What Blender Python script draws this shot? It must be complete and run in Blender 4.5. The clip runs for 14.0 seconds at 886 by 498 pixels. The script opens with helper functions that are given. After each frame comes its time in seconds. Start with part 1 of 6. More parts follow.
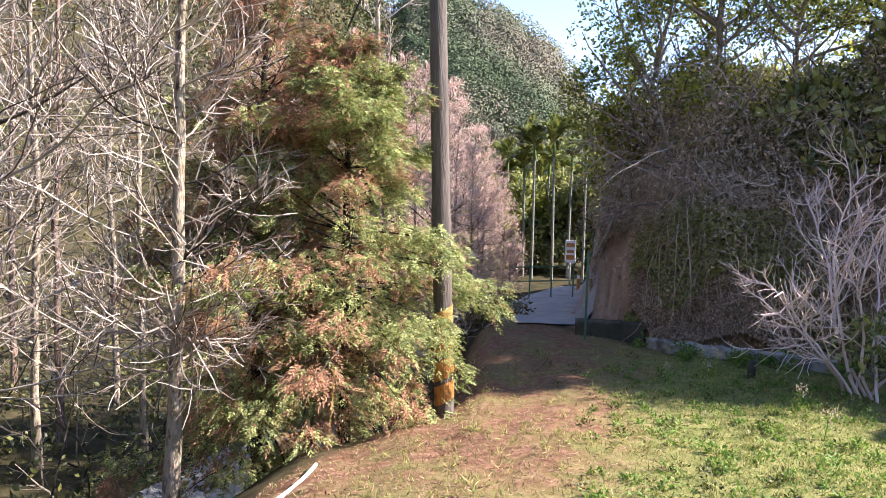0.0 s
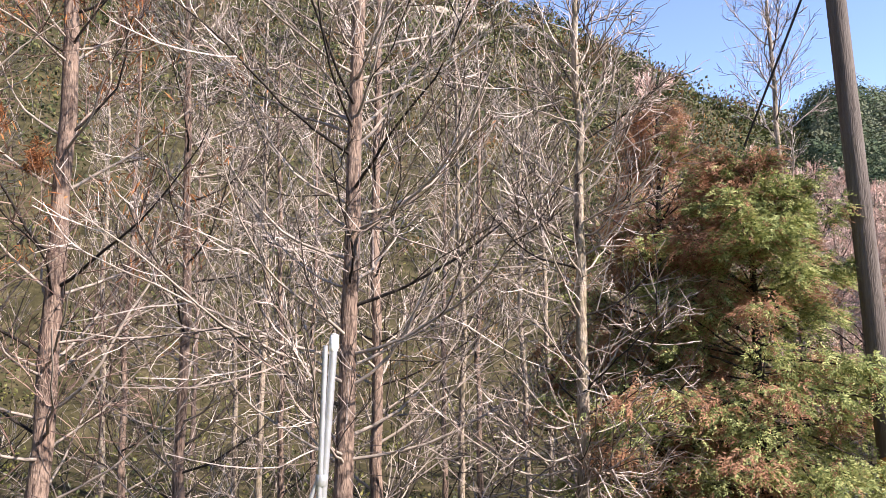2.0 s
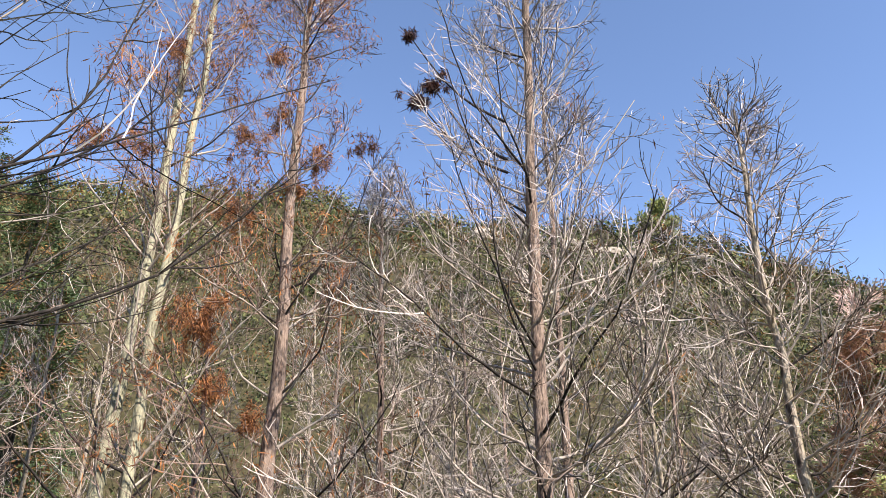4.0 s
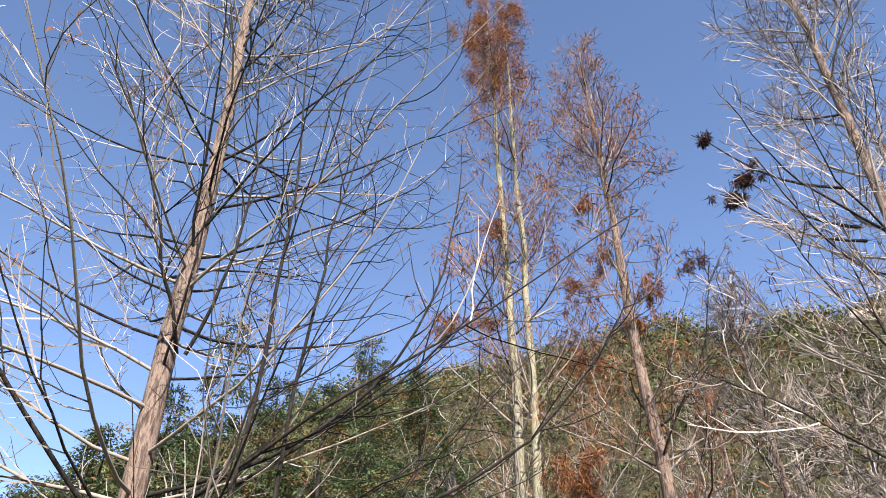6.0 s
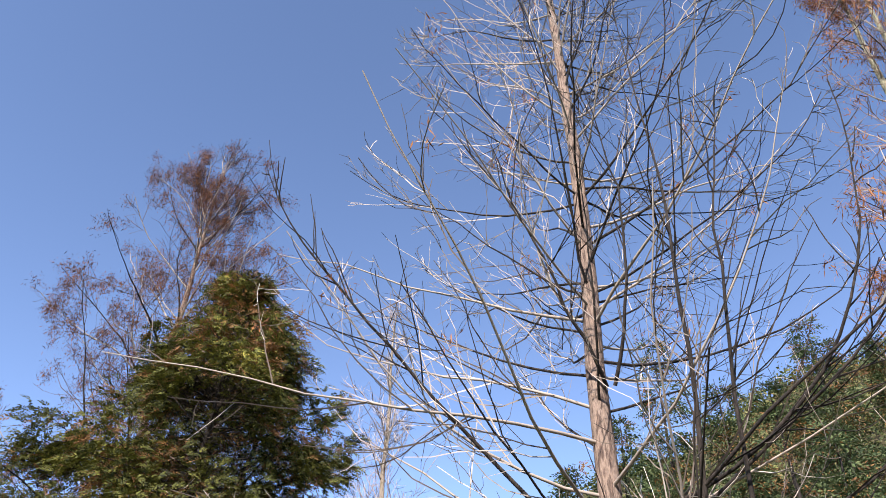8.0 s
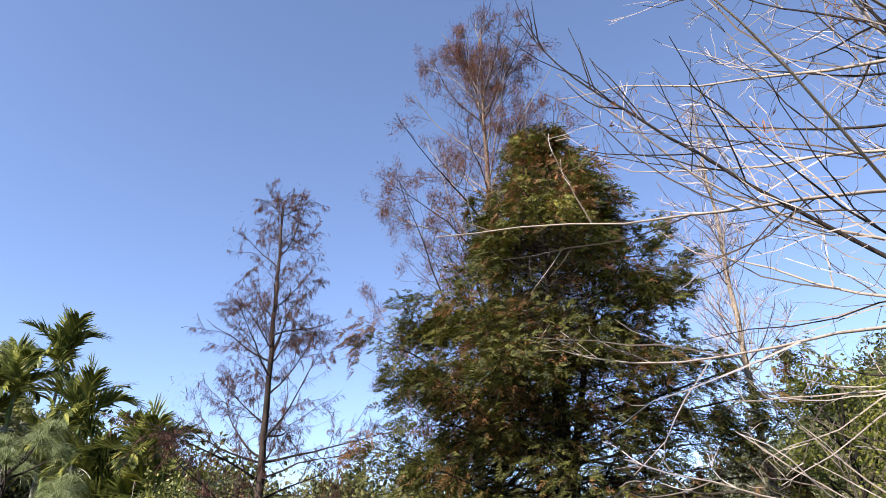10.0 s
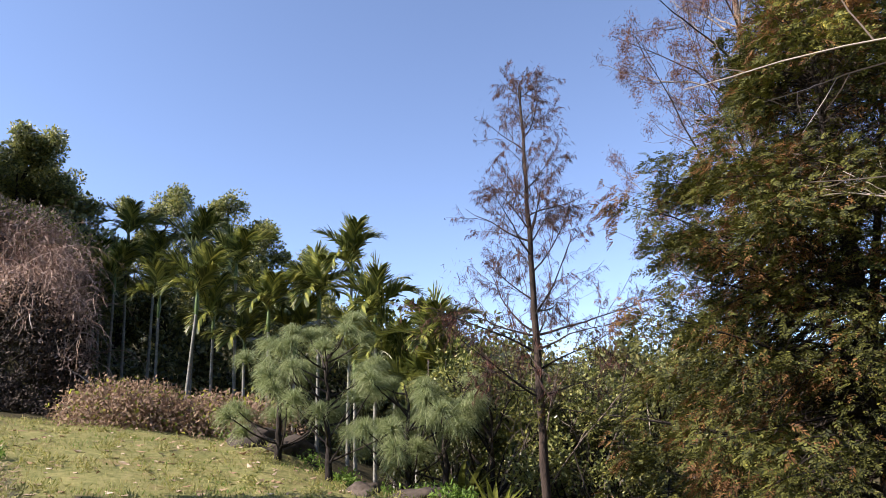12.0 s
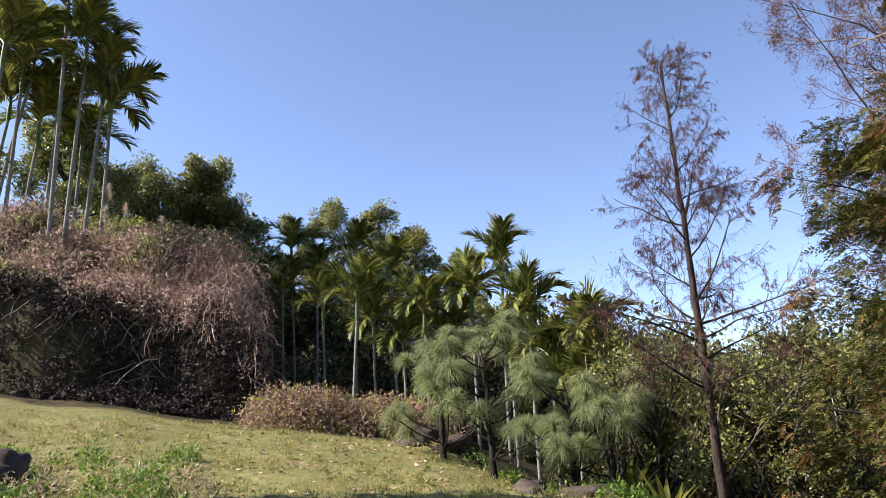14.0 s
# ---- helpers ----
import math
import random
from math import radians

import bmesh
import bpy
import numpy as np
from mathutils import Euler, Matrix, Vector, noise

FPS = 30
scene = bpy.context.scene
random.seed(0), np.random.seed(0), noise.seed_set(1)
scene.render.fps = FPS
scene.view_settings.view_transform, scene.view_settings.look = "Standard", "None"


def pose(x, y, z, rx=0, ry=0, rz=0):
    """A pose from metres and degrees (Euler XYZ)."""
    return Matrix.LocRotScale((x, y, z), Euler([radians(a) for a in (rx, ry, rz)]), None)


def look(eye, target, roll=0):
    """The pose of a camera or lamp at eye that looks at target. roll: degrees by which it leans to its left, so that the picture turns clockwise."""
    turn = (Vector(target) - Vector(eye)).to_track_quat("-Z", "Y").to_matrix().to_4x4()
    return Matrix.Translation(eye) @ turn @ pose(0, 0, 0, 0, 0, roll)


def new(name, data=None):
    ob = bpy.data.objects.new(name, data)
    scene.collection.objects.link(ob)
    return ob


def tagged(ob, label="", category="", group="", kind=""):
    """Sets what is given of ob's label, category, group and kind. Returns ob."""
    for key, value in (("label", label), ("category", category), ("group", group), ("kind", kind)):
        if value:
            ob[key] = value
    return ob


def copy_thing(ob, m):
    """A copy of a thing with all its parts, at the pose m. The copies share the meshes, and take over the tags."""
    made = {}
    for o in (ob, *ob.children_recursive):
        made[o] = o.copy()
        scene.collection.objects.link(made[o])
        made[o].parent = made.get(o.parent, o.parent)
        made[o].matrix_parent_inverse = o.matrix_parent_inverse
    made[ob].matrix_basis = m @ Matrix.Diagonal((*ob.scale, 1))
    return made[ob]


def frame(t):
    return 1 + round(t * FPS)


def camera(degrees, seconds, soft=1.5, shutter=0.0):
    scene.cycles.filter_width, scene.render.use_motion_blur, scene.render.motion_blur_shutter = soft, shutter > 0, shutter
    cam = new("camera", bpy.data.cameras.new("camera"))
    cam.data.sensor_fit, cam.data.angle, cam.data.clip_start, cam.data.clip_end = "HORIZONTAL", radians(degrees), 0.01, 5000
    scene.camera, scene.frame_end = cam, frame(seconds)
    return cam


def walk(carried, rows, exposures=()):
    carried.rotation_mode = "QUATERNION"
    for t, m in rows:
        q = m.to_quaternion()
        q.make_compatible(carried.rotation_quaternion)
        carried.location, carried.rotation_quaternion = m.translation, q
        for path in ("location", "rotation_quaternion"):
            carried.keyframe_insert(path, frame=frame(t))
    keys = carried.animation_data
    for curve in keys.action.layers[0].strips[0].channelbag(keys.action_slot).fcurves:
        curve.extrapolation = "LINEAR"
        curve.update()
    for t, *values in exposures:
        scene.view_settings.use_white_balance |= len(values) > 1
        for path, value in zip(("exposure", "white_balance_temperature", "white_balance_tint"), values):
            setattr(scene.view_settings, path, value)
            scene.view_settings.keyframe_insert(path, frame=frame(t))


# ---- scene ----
# The camera stands on a grass terrace and turns to its left. Directions are given as az (degrees, counted
# anticlockwise from +y) and r (metres from the camera's foot).
EYE = 1.65
cam = camera(63.4, 14.0, soft=0.5)
ROWS = [
    (0.0, -0.07, -4.24, -1.67), (0.5, 8.58, -2.5, -1.04), (1.0, 15.42, -1.16, -0.11), (1.5, 22.89, 1.83, 0.63), (2.0, 30.96, 5.7, 0.47),
    (2.2, 33.64, 6.8, 0.6), (2.9, 39.9, 13.9, 0.75), (3.6, 43.9, 21.9, 0.85), (4.3, 49.22, 27.71, 1.0), (4.5, 53.49, 29.05, 1.05),
    (5.0, 65.37, 31.02, 1.39), (5.5, 73.09, 33.37, 1.35), (6.0, 76.71, 36.82, 0.95), (6.5, 81.88, 39.78, 0.9), (7.0, 91.44, 41.54, 0.93),
    (7.5, 102.68, 40.95, -0.18), (8.0, 112.32, 38.15, -1.72), (8.5, 121.56, 34.5, -1.94), (9.0, 130.26, 31.27, -0.54), (9.2, 133.05, 29.95, 0.12),
    (10.2, 143.1, 24.0, 1.4), (11.3, 151.47, 18.04, 2.09), (11.5, 154.52, 17.48, 2.15), (12.0, 162.88, 15.77, 1.94), (12.5, 171.39, 14.51, 1.34),
    (13.0, 176.88, 13.91, 1.67), (13.5, 177.33, 14.18, 2.41), (14.0, 175.38, 16.1, 2.8),
]
walk(cam, [(t, pose(0, 0, EYE, 90 + p, r, y)) for t, y, p, r in ROWS],
     exposures=[(0.0, 2.02, 6500, 18), (1.0, 1.8, 6500, 19), (2.2, 1.48, 6600, 20), (4.3, 1.34, 6500, 13), (9.2, 1.22, 6500, 17), (11.3, 1.24, 6800, 18), (14.0, 1.24, 6800, 18)])

# ---------------------------------------------------------------- light
SUN_AZ, SUN_EL = -91.0, 38.0
world = bpy.data.worlds.new("sky")
scene.world = world
world.use_nodes = True
wn = world.node_tree.nodes
sky = wn.new("ShaderNodeTexSky")
sky.sky_type = "NISHITA"
sky.sun_disc = False
sky.sun_elevation = radians(SUN_EL)
sky.sun_rotation = radians(-SUN_AZ)
sky.air_density, sky.dust_density, sky.ozone_density = 0.78, 0.06, 1.2
sky.altitude = 2000
wn["Background"].inputs["Strength"].default_value = 0.147
world.node_tree.links.new(sky.outputs[0], wn["Background"].inputs[0])
sun_data = bpy.data.lights.new("sun", "SUN")
sun_data.energy, sun_data.angle, sun_data.color = 5.0, radians(0.6), (1.0, 0.95, 0.88)
sun = new("sun", sun_data)
sun_dir = Vector((-math.sin(radians(SUN_AZ)) * math.cos(radians(SUN_EL)), math.cos(radians(SUN_AZ)) * math.cos(radians(SUN_EL)), math.sin(radians(SUN_EL))))
sun.matrix_world = look(sun_dir * 100, (0, 0, 0))

# ---------------------------------------------------------------- materials
def mat(name, ramp, rough=0.8, scale=8.0, bump=0.3, bump_scale=40.0, translucent=0.0, island=0.0, stretch=(1, 1, 1), metallic=0.0, spec=0.3, big=0.35):
    """A surface whose colour runs over ramp by grain at two scales and, for loose pieces, by piece."""
    m = bpy.data.materials.new(name)
    m.use_nodes = True
    nt = m.node_tree
    n, l = nt.nodes, nt.links
    b = n["Principled BSDF"]
    b.inputs["Roughness"].default_value = rough
    b.inputs["Metallic"].default_value = metallic
    b.inputs["Specular IOR Level"].default_value = spec
    co = n.new("ShaderNodeTexCoord")
    mp = n.new("ShaderNodeMapping")
    mp.inputs["Scale"].default_value = stretch
    l.new(co.outputs["Object"], mp.inputs[0])
    n1 = n.new("ShaderNodeTexNoise")
    n1.inputs["Scale"].default_value, n1.inputs["Detail"].default_value, n1.inputs["Roughness"].default_value = scale, 6, 0.65
    n2 = n.new("ShaderNodeTexNoise")
    n2.inputs["Scale"].default_value, n2.inputs["Detail"].default_value = scale * 0.09, 3
    l.new(mp.outputs[0], n1.inputs["Vector"])
    l.new(mp.outputs[0], n2.inputs["Vector"])
    mx = n.new("ShaderNodeMix")
    mx.inputs[0].default_value = big
    l.new(n1.outputs["Fac"], mx.inputs[2])
    l.new(n2.outputs["Fac"], mx.inputs[3])
    fac = mx.outputs[0]
    if island:
        ge = n.new("ShaderNodeNewGeometry")
        mi = n.new("ShaderNodeMix")
        mi.inputs[0].default_value = island
        l.new(fac, mi.inputs[2])
        l.new(ge.outputs["Random Per Island"], mi.inputs[3])
        fac = mi.outputs[0]
    cr = n.new("ShaderNodeValToRGB")
    el = cr.color_ramp.elements
    lo, hi = (0.12, 0.88) if island else (0.32, 0.68)
    while len(el) < len(ramp):
        el.new(0.5)
    for i, c in enumerate(ramp):
        el[i].position = lo + (hi - lo) * i / max(1, len(ramp) - 1)
        el[i].color = (*c, 1)
    l.new(fac, cr.inputs[0])
    l.new(cr.outputs[0], b.inputs["Base Color"])
    if bump:
        nb = n.new("ShaderNodeTexNoise")
        nb.inputs["Scale"].default_value, nb.inputs["Detail"].default_value = bump_scale, 4
        l.new(mp.outputs[0], nb.inputs["Vector"])
        bp = n.new("ShaderNodeBump")
        bp.inputs["Strength"].default_value, bp.inputs["Distance"].default_value = bump, 0.02
        l.new(nb.outputs["Fac"], bp.inputs["Height"])
        l.new(bp.outputs[0], b.inputs["Normal"])
    if translucent:
        tr = n.new("ShaderNodeBsdfTranslucent")
        l.new(cr.outputs[0], tr.inputs["Color"])
        ms = n.new("ShaderNodeMixShader")
        ms.inputs[0].default_value = translucent
        l.new(b.outputs[0], ms.inputs[1])
        l.new(tr.outputs[0], ms.inputs[2])
        l.new(ms.outputs[0], n["Material Output"].inputs[0])
    return m


BARK = mat("bark_pale", [(0.035, 0.026, 0.02), (0.13, 0.095, 0.07), (0.34, 0.28, 0.215), (0.24, 0.195, 0.125), (0.075, 0.055, 0.042), (0.40, 0.345, 0.275)], 0.9, 4, 0.9, 26, stretch=(2.4, 2.4, 0.8), big=0.12)
BARK_RED = mat("bark_redbrown", [(0.03, 0.02, 0.016), (0.13, 0.086, 0.066), (0.3, 0.215, 0.16), (0.08, 0.054, 0.042), (0.25, 0.165, 0.12)], 0.9, 5, 1.0, 30, stretch=(4, 4, 0.6), big=0.12)
BARK_LICHEN = mat("bark_lichen", [(0.05, 0.042, 0.028), (0.2, 0.175, 0.115), (0.33, 0.305, 0.2), (0.15, 0.135, 0.085), (0.4, 0.37, 0.28)], 0.9, 4, 0.8, 26, stretch=(2.4, 2.4, 0.8), big=0.12)
BARK_BROWN = mat("bark_brown", [(0.012, 0.008, 0.006), (0.05, 0.034, 0.025), (0.12, 0.082, 0.06)], 0.9, 6, 0.8, 30, stretch=(3, 3, 0.6))
BARK_DARK = mat("bark_dark", [(0.007, 0.0055, 0.0045), (0.025, 0.019, 0.015), (0.07, 0.053, 0.04)], 0.9, 10, 0.7, 30, stretch=(3, 3, 0.5))
BRANCH = mat("branch_bark", [(0.03, 0.023, 0.018), (0.2, 0.155, 0.12), (0.36, 0.305, 0.25), (0.47, 0.41, 0.345)], 0.85, 5, 0.2, 60, island=0.6)
TWIG = mat("twig_bark", [(0.02, 0.015, 0.012), (0.2, 0.15, 0.12), (0.62, 0.53, 0.46)], 0.85, 3, 0, island=0.8)
TWIG_RED = mat("twig_red", [(0.05, 0.03, 0.025), (0.17, 0.105, 0.08), (0.33, 0.24, 0.19)], 0.85, 3, 0, island=0.7)
TWIG_DARK = mat("twig_dark", [(0.03, 0.02, 0.018), (0.12, 0.085, 0.07)], 0.85, 3, 0, island=0.6)
TWIG_BIG = mat("twig_light_and_dark", [(0.012, 0.009, 0.007), (0.09, 0.068, 0.052), (0.3, 0.25, 0.205), (0.47, 0.41, 0.35)], 0.85, 3, 0, island=0.85)
TWIG_MIX = mat("twig_mixed", [(0.012, 0.009, 0.007), (0.045, 0.034, 0.027), (0.13, 0.1, 0.08), (0.38, 0.32, 0.27)], 0.85, 3, 0, island=0.85)
RUST = mat("rust_needles", [(0.05, 0.02, 0.01), (0.22, 0.085, 0.032), (0.44, 0.19, 0.065)], 0.8, 3, 0, translucent=0.25, island=0.65)
RUST_DULL = mat("dull_rust_needles", [(0.025, 0.011, 0.008), (0.105, 0.043, 0.022), (0.26, 0.105, 0.042)], 0.8, 3, 0, translucent=0.2, island=0.55)
RUST_DARK = mat("dark_dead_needles", [(0.016, 0.009, 0.009), (0.07, 0.034, 0.028), (0.2, 0.085, 0.05)], 0.85, 3, 0, translucent=0.15, island=0.6)
MOSSY = mat("mossy_concrete", [(0.025, 0.027, 0.02), (0.06, 0.06, 0.045), (0.11, 0.105, 0.08)], 0.95, 3, 0.5, 25)
STRAW = mat("straw_plume", [(0.38, 0.31, 0.21), (0.58, 0.5, 0.38)], 0.9, 6, 0, translucent=0.3, island=0.4)
CYPRESS = mat("cypress_green", [(0.02, 0.03, 0.011), (0.155, 0.2, 0.066), (0.42, 0.44, 0.17), (0.62, 0.57, 0.28)], 0.7, 2.4, 0, translucent=0.35, island=0.4)
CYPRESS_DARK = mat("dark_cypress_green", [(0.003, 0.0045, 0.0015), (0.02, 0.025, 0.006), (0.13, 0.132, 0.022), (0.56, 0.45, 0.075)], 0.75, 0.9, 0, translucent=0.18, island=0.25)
CYPRESS_BROWN = mat("cypress_brown", [(0.045, 0.021, 0.01), (0.17, 0.083, 0.03), (0.4, 0.22, 0.06)], 0.75, 0.6, 0, translucent=0.3, island=0.35)
CYPRESS_DRY = mat("cypress_dry", [(0.09, 0.04, 0.026), (0.29, 0.145, 0.085), (0.44, 0.25, 0.15), (0.44, 0.35, 0.13)], 0.75, 2.2, 0, translucent=0.4, island=0.35)
FIR = mat("fir_dark_green", [(0.018, 0.032, 0.014), (0.06, 0.088, 0.032), (0.14, 0.17, 0.06)], 0.75, 1, 0, translucent=0.2, island=0.6)
PALM = mat("palm_leaf", [(0.022, 0.03, 0.01), (0.09, 0.115, 0.028), (0.24, 0.26, 0.06), (0.48, 0.43, 0.11)], 0.35, 1.5, 0, translucent=0.3, island=0.55, spec=0.5)
PALM_TRUNK = mat("palm_trunk", [(0.09, 0.085, 0.07), (0.26, 0.25, 0.22), (0.15, 0.155, 0.12), (0.32, 0.31, 0.28)], 0.85, 3, 0.4, 30, stretch=(1, 1, 4))
SHAFT = mat("palm_crownshaft", [(0.06, 0.11, 0.03), (0.12, 0.17, 0.05)], 0.5, 4, 0)
PINE = mat("pine_needle", [(0.09, 0.12, 0.045), (0.24, 0.29, 0.12), (0.5, 0.53, 0.3)], 0.55, 2, 0, translucent=0.45, island=0.65)
LEAF = mat("broad_leaf", [(0.03, 0.042, 0.016), (0.125, 0.15, 0.045), (0.29, 0.3, 0.085), (0.46, 0.42, 0.13)], 0.38, 0.7, 0, translucent=0.35, island=0.6, spec=0.6)
LEAF_SUN = mat("yellow_green_leaf", [(0.05, 0.075, 0.018), (0.21, 0.235, 0.045), (0.46, 0.43, 0.075)], 0.5, 1, 0, translucent=0.6, island=0.6)
# LEAF darkened: thicket shade is put into its colour; dark bushes share it
LEAF_DARK = mat("dark_shaded_leaf", [(0.02, 0.026, 0.01), (0.06, 0.07, 0.02), (0.15, 0.155, 0.042), (0.27, 0.225, 0.065)], 0.5, 0.7, 0, translucent=0.25, island=0.6, spec=0.4)
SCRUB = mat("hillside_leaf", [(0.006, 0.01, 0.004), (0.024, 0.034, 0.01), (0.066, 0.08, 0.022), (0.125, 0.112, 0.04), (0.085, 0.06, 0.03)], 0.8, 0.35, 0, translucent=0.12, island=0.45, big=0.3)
# distance haze is mixed into these paler, greyer leaf tones
SCRUB_HAZED = mat("far_hill_hazed_leaf", [(0.065, 0.08, 0.055), (0.115, 0.13, 0.083), (0.165, 0.172, 0.105), (0.245, 0.215, 0.15)], 0.9, 0.15, 0, translucent=0.1, island=0.1, big=0.3, spec=0.05)
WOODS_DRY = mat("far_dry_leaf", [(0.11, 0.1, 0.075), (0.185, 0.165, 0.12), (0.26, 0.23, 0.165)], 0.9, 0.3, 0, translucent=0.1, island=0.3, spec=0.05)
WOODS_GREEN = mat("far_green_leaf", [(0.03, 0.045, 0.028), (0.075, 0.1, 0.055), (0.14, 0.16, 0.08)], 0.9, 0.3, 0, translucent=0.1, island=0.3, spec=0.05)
VINE = mat("dry_vine", [(0.2, 0.14, 0.095), (0.42, 0.31, 0.22), (0.66, 0.53, 0.42)], 0.9, 1.2, 0, translucent=0.15, island=0.5)
LEAF_BANK = mat("bank_leaf", [(0.08, 0.095, 0.04), (0.21, 0.235, 0.085), (0.38, 0.38, 0.13), (0.5, 0.42, 0.18)], 0.6, 0.7, 0, translucent=0.35, island=0.5)
VINE_PINK = mat("dry_pinkish_vine", [(0.1, 0.062, 0.045), (0.36, 0.245, 0.185), (0.64, 0.49, 0.4)], 0.9, 1.5, 0, translucent=0.3, island=0.65)
VINE_TAN = mat("dry_grass_tan", [(0.13, 0.09, 0.055), (0.4, 0.3, 0.19), (0.64, 0.51, 0.36), (0.3, 0.3, 0.09)], 0.9, 1.0, 0, translucent=0.3, island=0.65)
VINE_MOUND = mat("dry_creeper_mound", [(0.075, 0.045, 0.03), (0.22, 0.14, 0.095), (0.38, 0.26, 0.18), (0.2, 0.18, 0.06)], 0.9, 1.5, 0, translucent=0.25, island=0.5)
NEEDLE_LITTER = mat("fallen_needles", [(0.10, 0.05, 0.03), (0.24, 0.13, 0.08), (0.38, 0.25, 0.17)], 0.9, 2, 0, island=0.7)
GRASS = mat("grass_blade", [(0.06, 0.08, 0.02), (0.17, 0.185, 0.05), (0.3, 0.275, 0.09), (0.42, 0.34, 0.17)], 0.6, 0.7, 0, translucent=0.3, island=0.5)
CLOVER = mat("weed_leaf", [(0.05, 0.10, 0.02), (0.13, 0.22, 0.035), (0.23, 0.34, 0.06)], 0.6, 1, 0, translucent=0.35, island=0.55)
DRY_LEAF = mat("dry_leaf", [(0.14, 0.08, 0.045), (0.34, 0.22, 0.13), (0.55, 0.44, 0.33)], 0.8, 2, 0, translucent=0.1, island=0.7)
FIELD_GRASS = mat("yellowing_grass_blade", [(0.08, 0.095, 0.026), (0.22, 0.235, 0.06), (0.36, 0.335, 0.11), (0.52, 0.43, 0.22)], 0.6, 0.5, 0, translucent=0.3, island=0.5)
TWIG_PINK = mat("pinkish_twig", [(0.26, 0.15, 0.115), (0.62, 0.42, 0.34), (0.8, 0.62, 0.54)], 0.85, 3, 0, island=0.7)
CLIFF = mat("pale_cliff", [(0.12, 0.10, 0.075), (0.30, 0.25, 0.19), (0.42, 0.37, 0.29)], 0.95, 0.6, 0.8, 3)
# dead-leaf brown, darkened for shade under the overhang and inside the cypress
SHADED_DEAD_LEAF = mat("shade_dark_dead_leaf", [(0.014, 0.01, 0.008), (0.04, 0.029, 0.021), (0.10, 0.076, 0.058)], 0.9, 2, 0, island=0.7)
CONCRETE = mat("stained_concrete", [(0.03, 0.03, 0.022), (0.12, 0.115, 0.10), (0.30, 0.295, 0.27), (0.10, 0.10, 0.07)], 0.95, 2.2, 0.6, 20, big=0.2)
ROADM = mat("road_concrete", [(0.2, 0.195, 0.185), (0.29, 0.285, 0.275), (0.37, 0.36, 0.34)], 0.9, 2, 0.25, 40)
ROCK = mat("rock", [(0.016, 0.012, 0.01), (0.05, 0.038, 0.029), (0.12, 0.093, 0.072)], 0.9, 3, 0.8, 12)
STEEL = mat("galvanised_pipe", [(0.40, 0.41, 0.42), (0.58, 0.59, 0.60)], 0.4, 10, 0.1, 40, metallic=0.6)
BLACK = mat("black_rubber", [(0.012, 0.012, 0.012), (0.03, 0.03, 0.03)], 0.6, 5, 0)
ORANGE = mat("orange_paint", [(0.22, 0.10, 0.04), (0.42, 0.19, 0.05), (0.52, 0.27, 0.09)], 0.7, 9, 0.4)
GREENP = mat("green_paint", [(0.05, 0.12, 0.07), (0.09, 0.18, 0.11)], 0.6, 5, 0.1)
WHITEP = mat("white_paint", [(0.62, 0.62, 0.58), (0.8, 0.8, 0.76)], 0.6, 5, 0.1)
WOOD_POLE = mat("weathered_pole", [(0.06, 0.047, 0.039), (0.11, 0.09, 0.076), (0.17, 0.145, 0.125)], 0.9, 6, 0.8, 30, stretch=(4, 4, 0.35))


